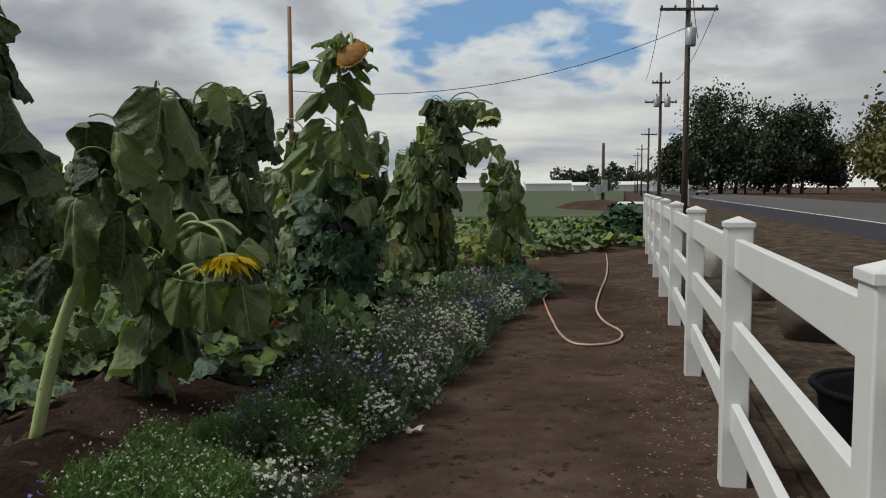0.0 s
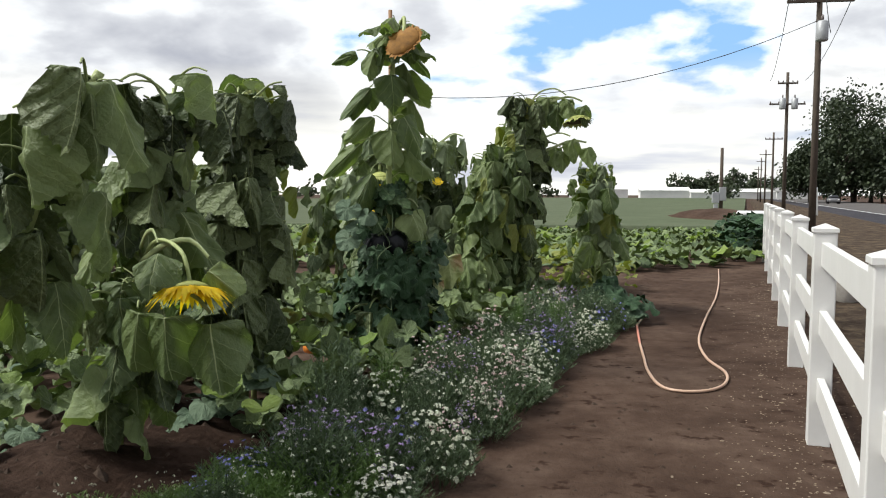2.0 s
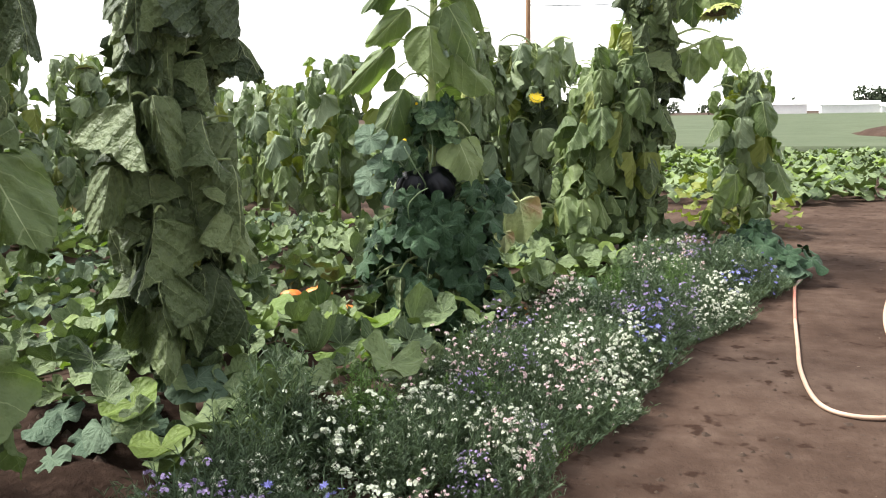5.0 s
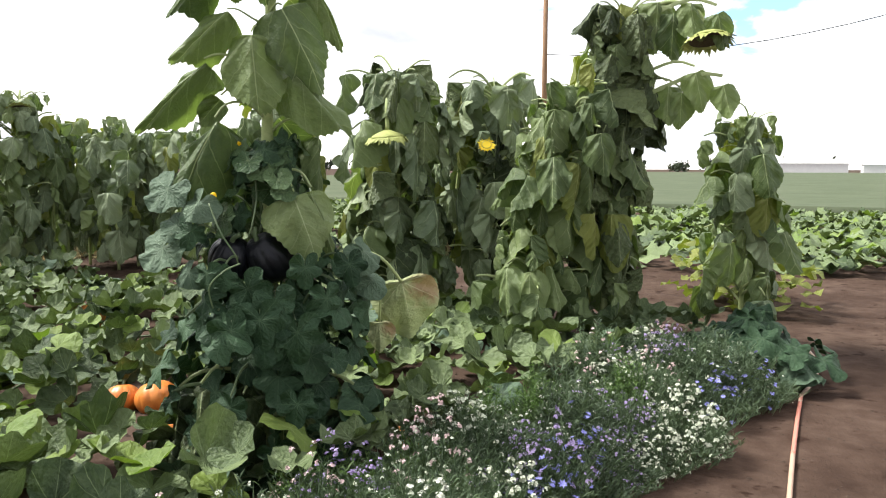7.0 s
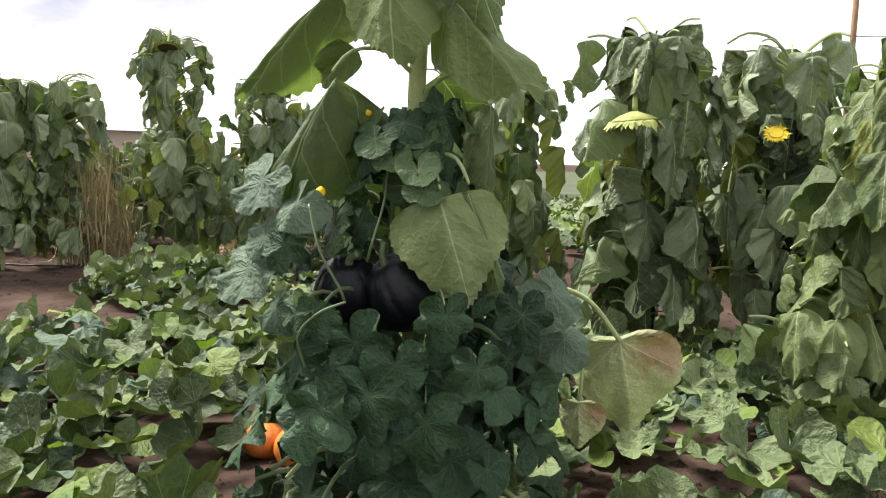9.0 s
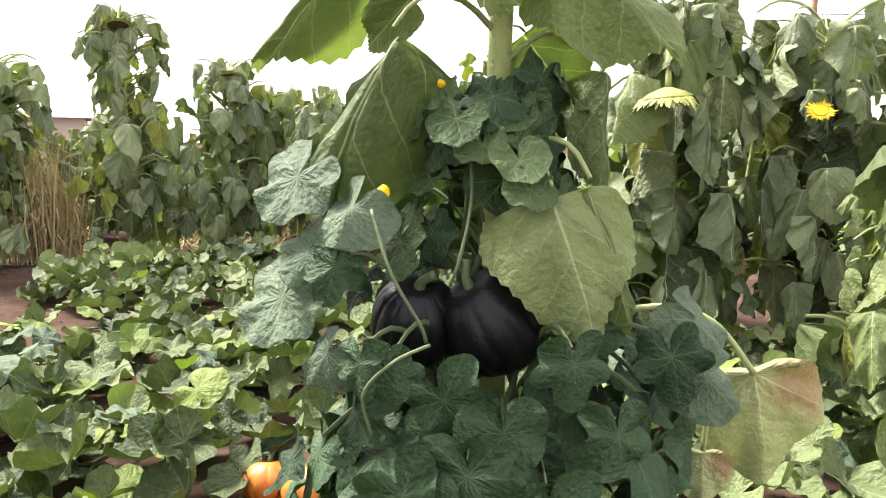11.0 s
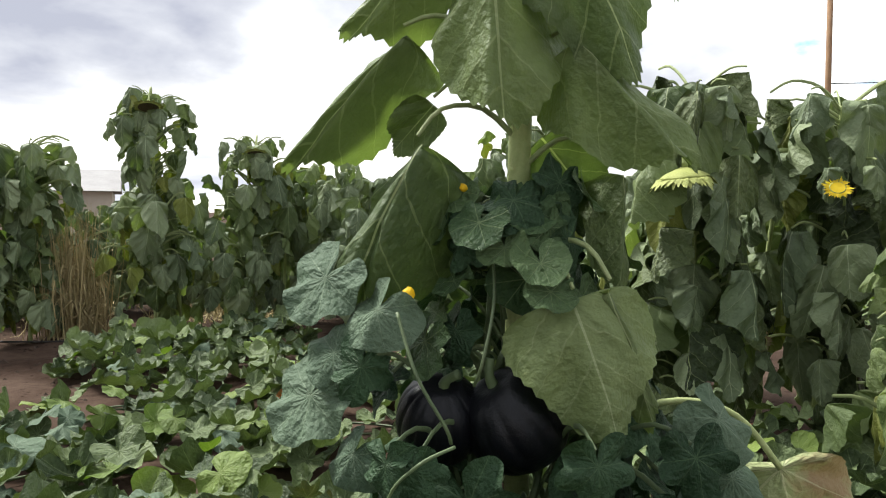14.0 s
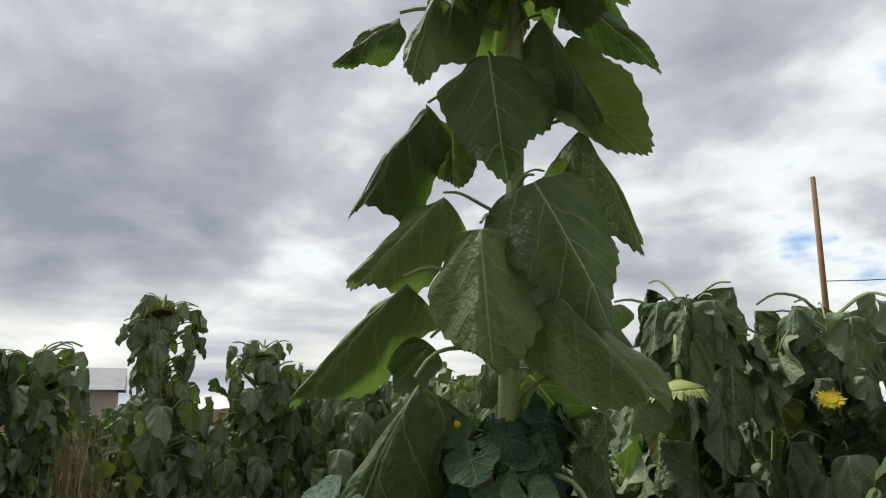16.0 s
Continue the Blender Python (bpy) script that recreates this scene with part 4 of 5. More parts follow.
# pale mildewed leaves on the vine's flank, and the dying leaf on its arched stem
for r_, d_, z_, L in ((-0.44, 0.14, 1.42, 0.22), (-0.30, 0.24, 1.36, 0.18), (-0.40, 0.22, 1.26, 0.16), (-0.46, 0.20, 1.16, 0.22), (-0.34, 0.30, 1.06, 0.14), (0.44, 0.15, 1.12, 0.20), (0.48, 0.12, 0.98, 0.18)):
    piece("leaf", PALE[int(L * 100) % 5], vine, leaf_pose(rel(r_, d_, z_), rel(r_ * 1.2, 0.15, -0.5), rel(r_ * 0.5, 0.7, 0.7), L, L * 1.05), "pale mildewed leaf")
for k, q in enumerate((((-0.25, 0.28, 1.36), (-0.20, 0.34, 1.24), (-0.14, 0.35, 1.14), (-0.13, 0.33, 1.10)), ((-0.24, 0.33, 0.90), (-0.25, 0.37, 1.00), (-0.19, 0.38, 1.07), (-0.12, 0.35, 1.10)), ((-0.06, 0.12, 1.50), (-0.05, 0.20, 1.38), (-0.07, 0.26, 1.26), (-0.09, 0.24, 1.20)))):
    part("stem", tube(bmesh.new(), smooth_path([rel(*c) for c in q], 6), 0.0038, 7), VINE_STEM, vine)
DYING = geometry_mesh("leaf", *leaf_geometry("wilted", 303, n=64, rings=8, fold=0.30, droop=0.25, ripple=0.07, teeth=0.012, twist=0.3), DEAD_LEAF)
piece("leaf", DYING, vine, leaf_pose(rel(0.66, -0.12, 0.93), rel(0.22, 0.05, -0.95), rel(-0.10, 1.0, 0.25), 0.30, 0.37), "yellow-brown dying leaf")
piece("leaf", DYING, vine, leaf_pose(rel(0.54, -0.10, 0.72), rel(0.05, 0.10, -0.95), rel(-0.2, 1.0, 0.2), 0.15, 0.15), "yellow dying leaf behind the larger one")
part("stem", tube(bmesh.new(), smooth_path([rel(0.20, -0.05, 1.06), rel(0.40, -0.10, 1.10), rel(0.55, -0.12, 1.06), rel(0.66, -0.12, 0.93)], 5), 0.0085, 7), STALK, vine, "thick pale leaf stem")
part("stem", tube(bmesh.new(), smooth_path([rel(0.40, -0.06, 0.90), rel(0.49, -0.08, 0.94), rel(0.54, -0.09, 0.88), rel(0.54, -0.10, 0.73)], 5), 0.007, 7), STALK, vine, "curled pale leaf stem")


def ribbed(bm, rx, rz, ribs, depth, seed):
    r = bmesh.ops.create_uvsphere(bm, u_segments=104, v_segments=24, radius=1)
    for v in r["verts"]:
        a = math.atan2(v.co.y, v.co.x)
        lat = math.hypot(v.co.x, v.co.y)
        k = 1 - depth * lat * (1 - abs(math.sin(a * ribs / 2)) ** 0.32)
        dent = 1 - 0.14 * math.exp(-(lat / 0.28) ** 2)
        v.co = Vector((v.co.x * rx * k, v.co.y * rx * k, v.co.z * rz * dent)) * (1 + 0.03 * noise.noise(v.co * 1.7 + Vector((seed, 0, 0))))
    return bm


def squash_fruit(name, place, rx, rz, mat, tilt, label, category, ribs=12, depth=0.08, seed=0, stem=VINE_STEM, group=""):
    q = thing(name, pose(*place, *tilt), label, category, group)
    part("rind", ribbed(bmesh.new(), rx, rz, ribs, depth, seed), mat, q)
    part("stem", tube(bmesh.new(), smooth_path([(0, 0, rz * 0.82), (0.006, 0, rz * 1.05), (0.03, 0.01, rz * 1.3)], 4), [0.017, 0.014, 0.013, 0.012, 0.011, 0.011, 0.011, 0.011, 0.012], 7), stem, q, "short curved stem")
    return q


g1, g2 = rel(-0.175, 0.12, 1.125) + Vector((MX, MY, 0.0)), rel(0.0, 0.13, 1.13) + Vector((MX, MY, 0.0))
squash_fruit("squash", g1, 0.104, 0.112, GOURD, (18, 22, 0), "round ribbed black-green squash hanging on the vine", "squash", 13, 0.075, 1, group="hanging squashes")
squash_fruit("squash", g2, 0.123, 0.122, GOURD, (14, -34, 40), "larger round ribbed black-green squash hanging on the vine", "squash", 14, 0.075, 2, group="hanging squashes")
part("bloom", lump(bmesh.new(), Matrix.Translation(rel(-0.235, 0.22, 1.39)) @ Matrix.Diagonal((0.014, 0.014, 0.02, 1)), 1, 0.3, 4, 2), PETAL, vine, "small orange-yellow squash bloom")
part("bloom", lump(bmesh.new(), Matrix.Translation(rel(-0.126, 0.1, 1.627)) @ Matrix.Diagonal((0.010, 0.010, 0.010, 1)), 1, 0.3, 5, 2), PETAL, vine, "small orange-yellow squash bloom")

# ---- pumpkin vines over the ground ----
def vine_leaf(parent, x, y, r, sets, size=(0.15, 0.29), high=(0.06, 0.36)):
    z = ground_z(x, y)
    h = r.uniform(*high)
    a = r.uniform(0, 6.283)
    out = Vector((math.cos(a), math.sin(a), 0))
    L = r.uniform(*size)
    base = Vector((x, y, z + h))
    piece("leaf", r.choice(sets), parent, leaf_pose(base - parent.location, out + Vector((0, 0, -r.uniform(0.0, 0.5))), Vector((r.uniform(-0.8, 0.8), r.uniform(-1.1, 0.4), 1)), L, L * 1.1))


def in_vines(x, y):
    if y < (5.5 if x > -3.2 else 6.0) or y > 13.2 or x < -9.5:
        return False
    if x > edge_x(y) - 0.95:
        return False
    if math.hypot(x + 6.9, (y - 8.7) * 1.1) < 1.15 or (x < -7.3 and y < 9.3):
        return False
    if x < -5.6 and y < float(np.interp(-x, [5.6, 6.4, 7.6, 9.2], [8.4, 9.0, 9.7, 11.7])) or math.hypot(x + 5.0, y - 8.95) < 0.3:
        return False
    if math.hypot(x + 2.12, y - 8.27) < 0.40:
        return False
    if y > (12.1 if x > -3.4 else 11.6) - 0.16 * (x + 2):
        return False
    return x > -9.0 + 0.3 * max(0, y - 9)


r = random.Random(33)
spots = [(-2.6, 7.2), (-3.4, 8.2), (-2.4, 9.3), (-4.4, 9.2), (-3.4, 10.4), (-5.4, 10.2), (-4.6, 7.9), (-6.4, 10.9), (-2.0, 10.6), (-6.0, 9.3)]
vines = []
for x, y in spots:
    v = thing("pumpkin_vine", pose(x, y, 0.02), "low pumpkin vine with broad grey-green leaves on bare soil", "pumpkin vine", "pumpkin vines")
    vines.append(v)
    for k in range(3):
        a = r.uniform(0, 6.28)
        pts = [(t * math.cos(a + t * 0.4), t * math.sin(a + t * 0.4), 0.03 + 0.02 * math.sin(5 * t)) for t in (0, 0.3, 0.6, 0.9, 1.2)]
        part("runner", tube(bmesh.new(), smooth_path(pts, 4), 0.009, 6), VINE_STEM, v)
placed = 0
while placed < 3050:
    x, y = r.uniform(-9.2, 1.0), r.uniform(5.5, 13.2)
    placed += 1
    if not in_vines(x, y):
        continue
    if noise.noise(Vector((x * 0.55, y * 0.55, 5))) < -0.33:
        continue
    v = min(vines, key=lambda o: (o.location.x - x) ** 2 + (o.location.y - y) ** 2)
    sets = ROUND if r.random() < 0.78 else (LIME if r.random() < 0.6 else PALE)
    vine_leaf(v, x, y, r, sets)


def leaf_stuff(name, kind, mat, spots, label, category, seed, size, high, hang=False):
    """Many low leaves joined into one mesh, for a patch that nobody could count."""
    r = random.Random(seed)
    protos = [leaf_geometry(kind, seed + k, n=10, rings=2, fold=r.uniform(-0.4, 0.3), droop=0.3, ripple=0.08) for k in range(5)]
    vs, uv, fs = [], [], []
    for x, y in spots:
        pv, pu, pf = r.choice(protos)
        a, L = r.uniform(0, 6.283), r.uniform(*size)
        if hang:
            tip, face = (0.4 * math.cos(a), 0.4 * math.sin(a), -1), (math.cos(a), math.sin(a), 0.4)
        else:
            tip, face = (math.cos(a), math.sin(a), -r.uniform(0, 0.5)), (r.uniform(-0.5, 0.5), r.uniform(-0.5, 0.5), 1)
        m = leaf_pose((x, y, ground_z(x, y) + r.uniform(*high)), tip, face, L, L * (0.85 if hang else 1.1))
        o = len(vs)
        vs += [tuple(m @ Vector(p)) for p in pv]
        uv += pu
        fs += [tuple(o + i for i in f) for f in pf]
    return tagged(new(name, geometry_mesh(name, vs, uv, fs, mat)), label, category, kind="stuff")


spots = []
while len(spots) < 3200:
    x, y = r.uniform(-16, 6.5), r.uniform(17.0, 31.0)
    if x < 1.8 + (y - 16.6) * 1.0 + r.uniform(-0.4, 0.4) and x < 5.4 + 0.235 * (y - 20) and (x > 0 or y > 16.6):
        spots.append((x, y))
leaf_stuff("pumpkin_patch", "round", SQUASH_LEAF, spots, "far patch of low pumpkin leaves beyond the bare soil", "pumpkin patch", 501, (0.26, 0.42), (0.12, 0.36))
leaf_stuff("pumpkin_patch", "round", LIME_LEAF, [(x + 0.2, y - 0.1) for x, y in spots[::11]], "paler leaves scattered through the far pumpkin patch", "pumpkin patch", 502, (0.26, 0.4), (0.2, 0.4))
far_row = [Vector(q) for q in ((-12.6, 8.4, 0), (-11.9, 11.0, 0), (-11.3, 13.2, 0), (-9.6, 15.6, 0), (-6.4, 15.6, 0))]
far_row = smooth_path(far_row, 12)
leaf_stuff("tall_weeds", "wilted", LIT_GREY_LEAF, [(q.x + r.gauss(0, 0.25), q.y + r.gauss(0, 0.25)) for q in (r.choice(far_row) for _ in range(1300))], "dense drooping greenery behind the back row", "weeds", 505, (0.22, 0.36), (0.3, 1.2), True)
leaf_stuff("fence_weeds", "round", CLIMB_LEAF, [(5.0 + 0.235 * q + r.gauss(0, 0.35), 20.6 + q) for q in (9 * r.random() for _ in range(420))], "dark green weeds past the end of the fence", "weeds", 504, (0.2, 0.34), (0.05, 0.95))
leaf_stuff("yellow_plant", "round", YELLOWING, [(0.95 + r.uniform(-0.4, 0.4) + r.uniform(-0.4, 0.4), 14.2 + r.uniform(-0.8, 0.8)) for _ in range(150)], "low plant with yellowing leaves", "plant", 503, (0.14, 0.24), (0.05, 0.75))

# squash plant that closes the border at the path
bush = thing("squash_plant", pose(1.05, 11.0, 0.02), "grey-green squash plant sprawling onto the path", "squash plant")
for i in range(70):
    a, d = r.uniform(0, 6.28), min(0.5, abs(r.gauss(0, 0.33)))
    x, y = d * math.cos(a) * 1.1, d * math.sin(a) * 0.8
    h = max(0.06, 0.42 - 0.45 * d + r.uniform(-0.06, 0.08))
    o = Vector((math.cos(a), math.sin(a), 0))
    L = r.uniform(0.2, 0.32)
    piece("leaf", r.choice(CLIMB + PALE[:2]), bush, leaf_pose((x, y, h), o + Vector((0, 0, -0.4)), o * 0.3 + Vector((0, -0.2, 1)), L, L))

cluster = thing("squash_plant", pose(-2.05, 5.85, 0.03), "pale grey-green squash leaves at a sunflower's foot", "squash plant")
for i in range(22):
    a, d = i * 2.4, 0.10 + 0.30 * r.random()
    o = Vector((math.cos(a), math.sin(a), 0))
    L = r.uniform(0.16, 0.24)
    piece("leaf", r.choice(PALE), cluster, leaf_pose((d * o.x, d * o.y, 0.10 + 0.14 * r.random()), o + Vector((0, 0, -0.3)), o * 0.5 + Vector((0, -0.3, 1)), L, L))

cabbage = thing("squash_plant", pose(-2.85, 5.0, 0.06), "low grey-green squash leaves on the soil bank", "squash plant")
for i in range(26):
    a, d = i * 2.4, 0.08 + 0.36 * r.random()
    o = Vector((math.cos(a), math.sin(a), 0))
    L = r.uniform(0.15, 0.25)
    piece("leaf", r.choice(PALE + ROUND), cabbage, leaf_pose((d * o.x, d * o.y, 0.06 + 0.18 * r.random()), o + Vector((0, 0, -0.3)), o * 0.5 + Vector((0, -0.3, 1)), L, L))

# orange pumpkins
for x, y, rx, lab in ((-2.30, 8.55, 0.13, "round orange pumpkin lying among vine leaves"), (-2.52, 8.50, 0.11, "small orange pumpkin lying among vine leaves"), (-1.88, 8.22, 0.10, "small orange pumpkin under the tall sunflower"), (-4.7, 10.28, 0.14, "orange pumpkin half hidden by leaves"), (-0.62, 8.55, 0.09, "orange pumpkin half hidden by leaves")):
    squash_fruit("pumpkin", (x, y, rx * 0.82 + 0.03), rx, rx * 0.85, PUMPKIN, (r.uniform(-14, 14), r.uniform(-14, 14), r.uniform(0, 90)), lab, "pumpkin", 11, 0.10, int(x * 10), group="pumpkins")

# ---- flower border ----
def foliage_mesh(seed, height, stems, spread_r, leaflets, wide, mat=None):
    r = random.Random(seed)
    vs, uv, fs = [], [], []

    def blade(p, q, w):
        d = (q - p).normalized()
        s = d.cross(Vector((r.uniform(-1, 1), r.uniform(-1, 1), 0.3))).normalized() * w
        o = len(vs)
        m = (p + q) / 2 + Vector((0, 0, 0.006))
        vs.extend([tuple(p - s * 0.4), tuple(p + s * 0.4), tuple(m + s), tuple(q), tuple(m - s)])
        uv.extend([(0.3, 0), (0.3, 0.1), (0.3, 0.2), (0.3, 0.4), (0.3, 0.3)])
        fs.append((o, o + 1, o + 2, o + 3, o + 4))

    for _ in range(stems):
        a, d = r.uniform(0, 6.283), spread_r * math.sqrt(r.random())
        p = Vector((d * math.cos(a) * 0.7, d * math.sin(a) * 0.7, 0))
        h = height * r.uniform(0.55, 1.0) * (1 - 0.45 * (d / spread_r) ** 2)
        tip = Vector((d * math.cos(a) * 1.15 + r.uniform(-0.05, 0.05), d * math.sin(a) * 1.15 + r.uniform(-0.05, 0.05), h))
        mid = p.lerp(tip, 0.5) + Vector((r.uniform(-0.02, 0.02), r.uniform(-0.02, 0.02), 0.02))
        blade(p, mid, 0.003)
        blade(mid, tip, 0.003)
        for _ in range(leaflets):
            t = r.uniform(0.2, 1.0)
            b = p.lerp(mid, t * 2) if t < 0.5 else mid.lerp(tip, t * 2 - 1)
            la = r.uniform(0, 6.283)
            blade(b, b + Vector((math.cos(la), math.sin(la), r.uniform(0.2, 1.3))) * r.uniform(0.015, 0.042), wide)
    return geometry_mesh("foliage", vs, uv, fs, mat or FINE_GREEN)


def blossom_mesh(seed, height, count, spread_r, size, mat, edge_bias=0.0, florets=1):
    """Blossoms over a plant: each one a small ragged cup, or a round cluster of such."""
    r = random.Random(seed)
    vs, fs = [], []
    for _ in range(count):
        a, d = r.uniform(0, 6.283), spread_r * math.sqrt(r.random()) * 1.1
        h = height * r.uniform(0.8, 1.06) * (1 - 0.5 * (d / spread_r) ** 2) - r.random() ** 2 * height * edge_bias
        c0 = Vector((d * math.cos(a), d * math.sin(a), max(0.05, h)))
        n0 = Vector((math.cos(a) * 0.6 + r.uniform(-0.5, 0.5), math.sin(a) * 0.6 + r.uniform(-0.5, 0.5), 1.0)).normalized()
        for f in range(florets):
            n, c, s = n0, c0, size * r.uniform(0.7, 1.25)
            if florets > 1:
                n = (n0 * 0.7 + Vector((r.uniform(-1, 1), r.uniform(-1, 1), r.uniform(-0.6, 1)))).normalized()
                c, s = c0 + n * size * r.uniform(0.6, 1.1), size * r.uniform(0.30, 0.52)
            x = n.orthogonal().normalized()
            y = n.cross(x)
            o = len(vs)
            lobes = 4 if florets > 1 else 7
            vs.append(tuple(c - n * s * 0.15))
            for k in range(lobes * 2):
                t = math.pi * k / lobes
                q = s * ((1.0 if k % 2 == 0 else 0.55) if florets == 1 else r.uniform(0.75, 1.1))
                vs.append(tuple(c + x * q * math.cos(t) + y * q * math.sin(t) + n * s * r.uniform(-0.1, 0.35)))
            for k in range(lobes * 2):
                fs.append((o, o + 1 + k, o + 1 + (k + 1) % (lobes * 2)))
    me = bpy.data.meshes.new("blossoms")
    me.from_pydata(vs, [], fs)
    me.materials.append(mat)
    return me


FOLIAGE = [foliage_mesh(600 + k, 0.33 + 0.03 * k, 160, 0.24, 17, 0.0019) for k in range(4)]
LOW = [foliage_mesh(610 + k, 0.26, 150, 0.24, 15, 0.0024) for k in range(3)]
TUFT = [foliage_mesh(615 + k, 0.30, 190, 0.24, 13, 0.0032, GRASSY) for k in range(3)]
SPIKY = [foliage_mesh(690 + k, 0.56, 85, 0.15, 30, 0.0026, (FINE_GREEN, GRASSY)[k % 2]) for k in range(3)]
BLOOMS = {
    "white": [blossom_mesh(620 + k, 0.38, 120, 0.20, 0.0165, (WHITE_BLOOM, CREAM_BLOOM, CREAM_BLOOM, CREAM_BLOOM)[k], 0.8, 10) for k in range(4)],
    "blue": [blossom_mesh(630 + k, 0.40, 34, 0.15, 0.019, BLUE_BLOOM, 0.5) for k in range(2)],
    "mauve": [blossom_mesh(640 + k, 0.40, 100, 0.17, 0.013, MAUVE_BLOOM, 0.7, 7) for k in range(2)],
    "pink": [blossom_mesh(650 + k, 0.46, 52, 0.18, 0.014, PINK_BLOOM, 0.4, 8) for k in range(2)],
    "few": [blossom_mesh(660 + k, 0.42, 46, 0.24, 0.011, CREAM_BLOOM, 0.5, 6) for k in range(2)],
}
WORDS = {"white": "bushy border plant thick with small white blossoms", "blue": "feathery border plant with blue blossoms", "mauve": "border plant with mauve blossom spikes", "pink": "border plant with pale pink blossoms on thin stems", "few": "feathery green border plant with few blossoms"}
r = random.Random(71)
y = 2.2
while y < 10.6:
    width = 1.02 if y < 6 else 0.88
    rows = 6
    for k in range(rows):
        t = (k + 0.35) / rows
        x = edge_x(y) - 0.10 - t * width + r.uniform(-0.07, 0.07)
        yy = y + r.uniform(-0.1, 0.1)
        drift = noise.noise(Vector((x * 1.5, yy * 1.1, 2.0)))
        if k < 2 + (r.random() < 0.45) and drift > -0.16:
            kind = "white" if r.random() < (0.5 if y < 6.7 else 0.7) else r.choice(("mauve", "few", "pink"))
        elif drift < -0.10:
            kind = r.choice(("blue", "mauve", "few", "few", "few"))
        elif drift > 0.03:
            kind = r.choice(("pink", "white", "few", "few", "few"))
        else:
            kind = r.choice(("few", "few", "few", "mauve"))
        if 7.8 < y < 9.1 and k < 3 and r.random() < 0.6:
            kind = r.choice(("mauve", "blue", "mauve"))
        elif 6.7 < y < 7.9:
            kind = r.choice(("pink", "few", "pink", "mauve", "few") if k > 2 else ("few", "white", "few", "white", "pink"))
        elif y > 9.2 and k > 1:
            kind = r.choice(("pink", "mauve", "few", "white"))
        if y < 4.2:
            kind = r.choice(("few", "few", "few", "few", "mauve", "blue") if k > 1 else ("white", "mauve", "few"))
        if k > 0 and r.random() < 0.2:
            continue
        s = r.uniform(0.6, 1.25) * (0.85 if k == 0 else 1.0) * (0.7 if y < 4.6 else 1.0)
        plant = thing("flowering_plant", pose(x, yy, ground_z(x, yy) - 0.01, 0, 0, r.uniform(0, 360)) @ Matrix.Diagonal((1, 1, 1, 1)), WORDS[kind], "flower", "border flowers")
        plant.scale = (s, s, s * r.uniform(0.85, 1.15))
        piece("foliage", r.choice(TUFT if (y < 4.9 and k > 0 and r.random() < 0.75) or r.random() < 0.05 else (FOLIAGE if k > 0 else LOW)), plant, Matrix())
        if kind in ("few", "pink") and k > 0 and r.random() < 0.4:
            piece("foliage", r.choice(SPIKY), plant, Matrix())
        piece("blossoms", r.choice(BLOOMS[kind]), plant, Matrix())
    y += 0.26

# ---- hose, tubing, small litter on the path ----
def cable(name, pts, radius, mat, label, category, per=10, sides=8):
    return whole(name, tube(bmesh.new(), smooth_path(pts, per), radius, sides), mat, Matrix(), label, category)


def gz(x, y, up=0.015):
    return (x, y, ground_z(x, y) + up)


hose = thing("garden_hose", pose(0, 0, 0), "tan garden hose looped across the dirt path", "garden hose")
part("hose", tube(bmesh.new(), smooth_path([gz(*q) for q in ((3.81, 17.9), (3.35, 15.6), (2.84, 13.3), (2.30, 11.2), (1.95, 9.7), (1.86, 8.8), (1.90, 8.15), (1.80, 7.72), (1.62, 7.50), (1.40, 7.46), (1.27, 7.62), (1.23, 8.1), (1.26, 8.7), (1.30, 9.4))], 10), 0.013, 8), HOSE_TAN, hose)
part("hose_end", tube(bmesh.new(), smooth_path([gz(*q) for q in ((1.30, 9.4), (1.35, 10.1), (1.39, 10.6))], 10), 0.0128, 8), HOSE_RED, hose, "red length of hose")
part("hose_loop", tube(bmesh.new(), smooth_path([gz(1.39, 10.6), gz(1.52, 11.2, 0.03), gz(1.50, 11.75, 0.05), gz(1.30, 12.0, 0.03)], 8), 0.0128, 8), HOSE_TAN, hose)
cable("drip_line", [gz(-12.0, 9.0), gz(-10.2, 10.0), gz(-9.0, 11.3), gz(-8.2, 12.6)], 0.012, DRIP, "black drip tubing lying on bare soil", "tubing")
cable("red_cord", [gz(-2.6, 12.3), gz(-2.2, 12.15), gz(-1.8, 12.4, 0.05), gz(-1.3, 12.9, 0.08)], 0.010, HOSE_RED, "red hose lying on bare soil behind sunflowers", "garden hose")
dry = geometry_mesh("dry_leaf", *leaf_geometry("sunflower", 400, n=20, rings=2, fold=-0.4, droop=-0.2, ripple=0.06), PAPER_LEAF)
d = new("dry_leaf", dry)
d.matrix_basis = leaf_pose((-0.22, 4.72, ground_z(-0.22, 4.75) + 0.02), (0.8, 0.6, 0.02), (0, 0, 1), 0.12, 0.07)
tagged(d, "pale dry fallen leaf on the path", "leaf")


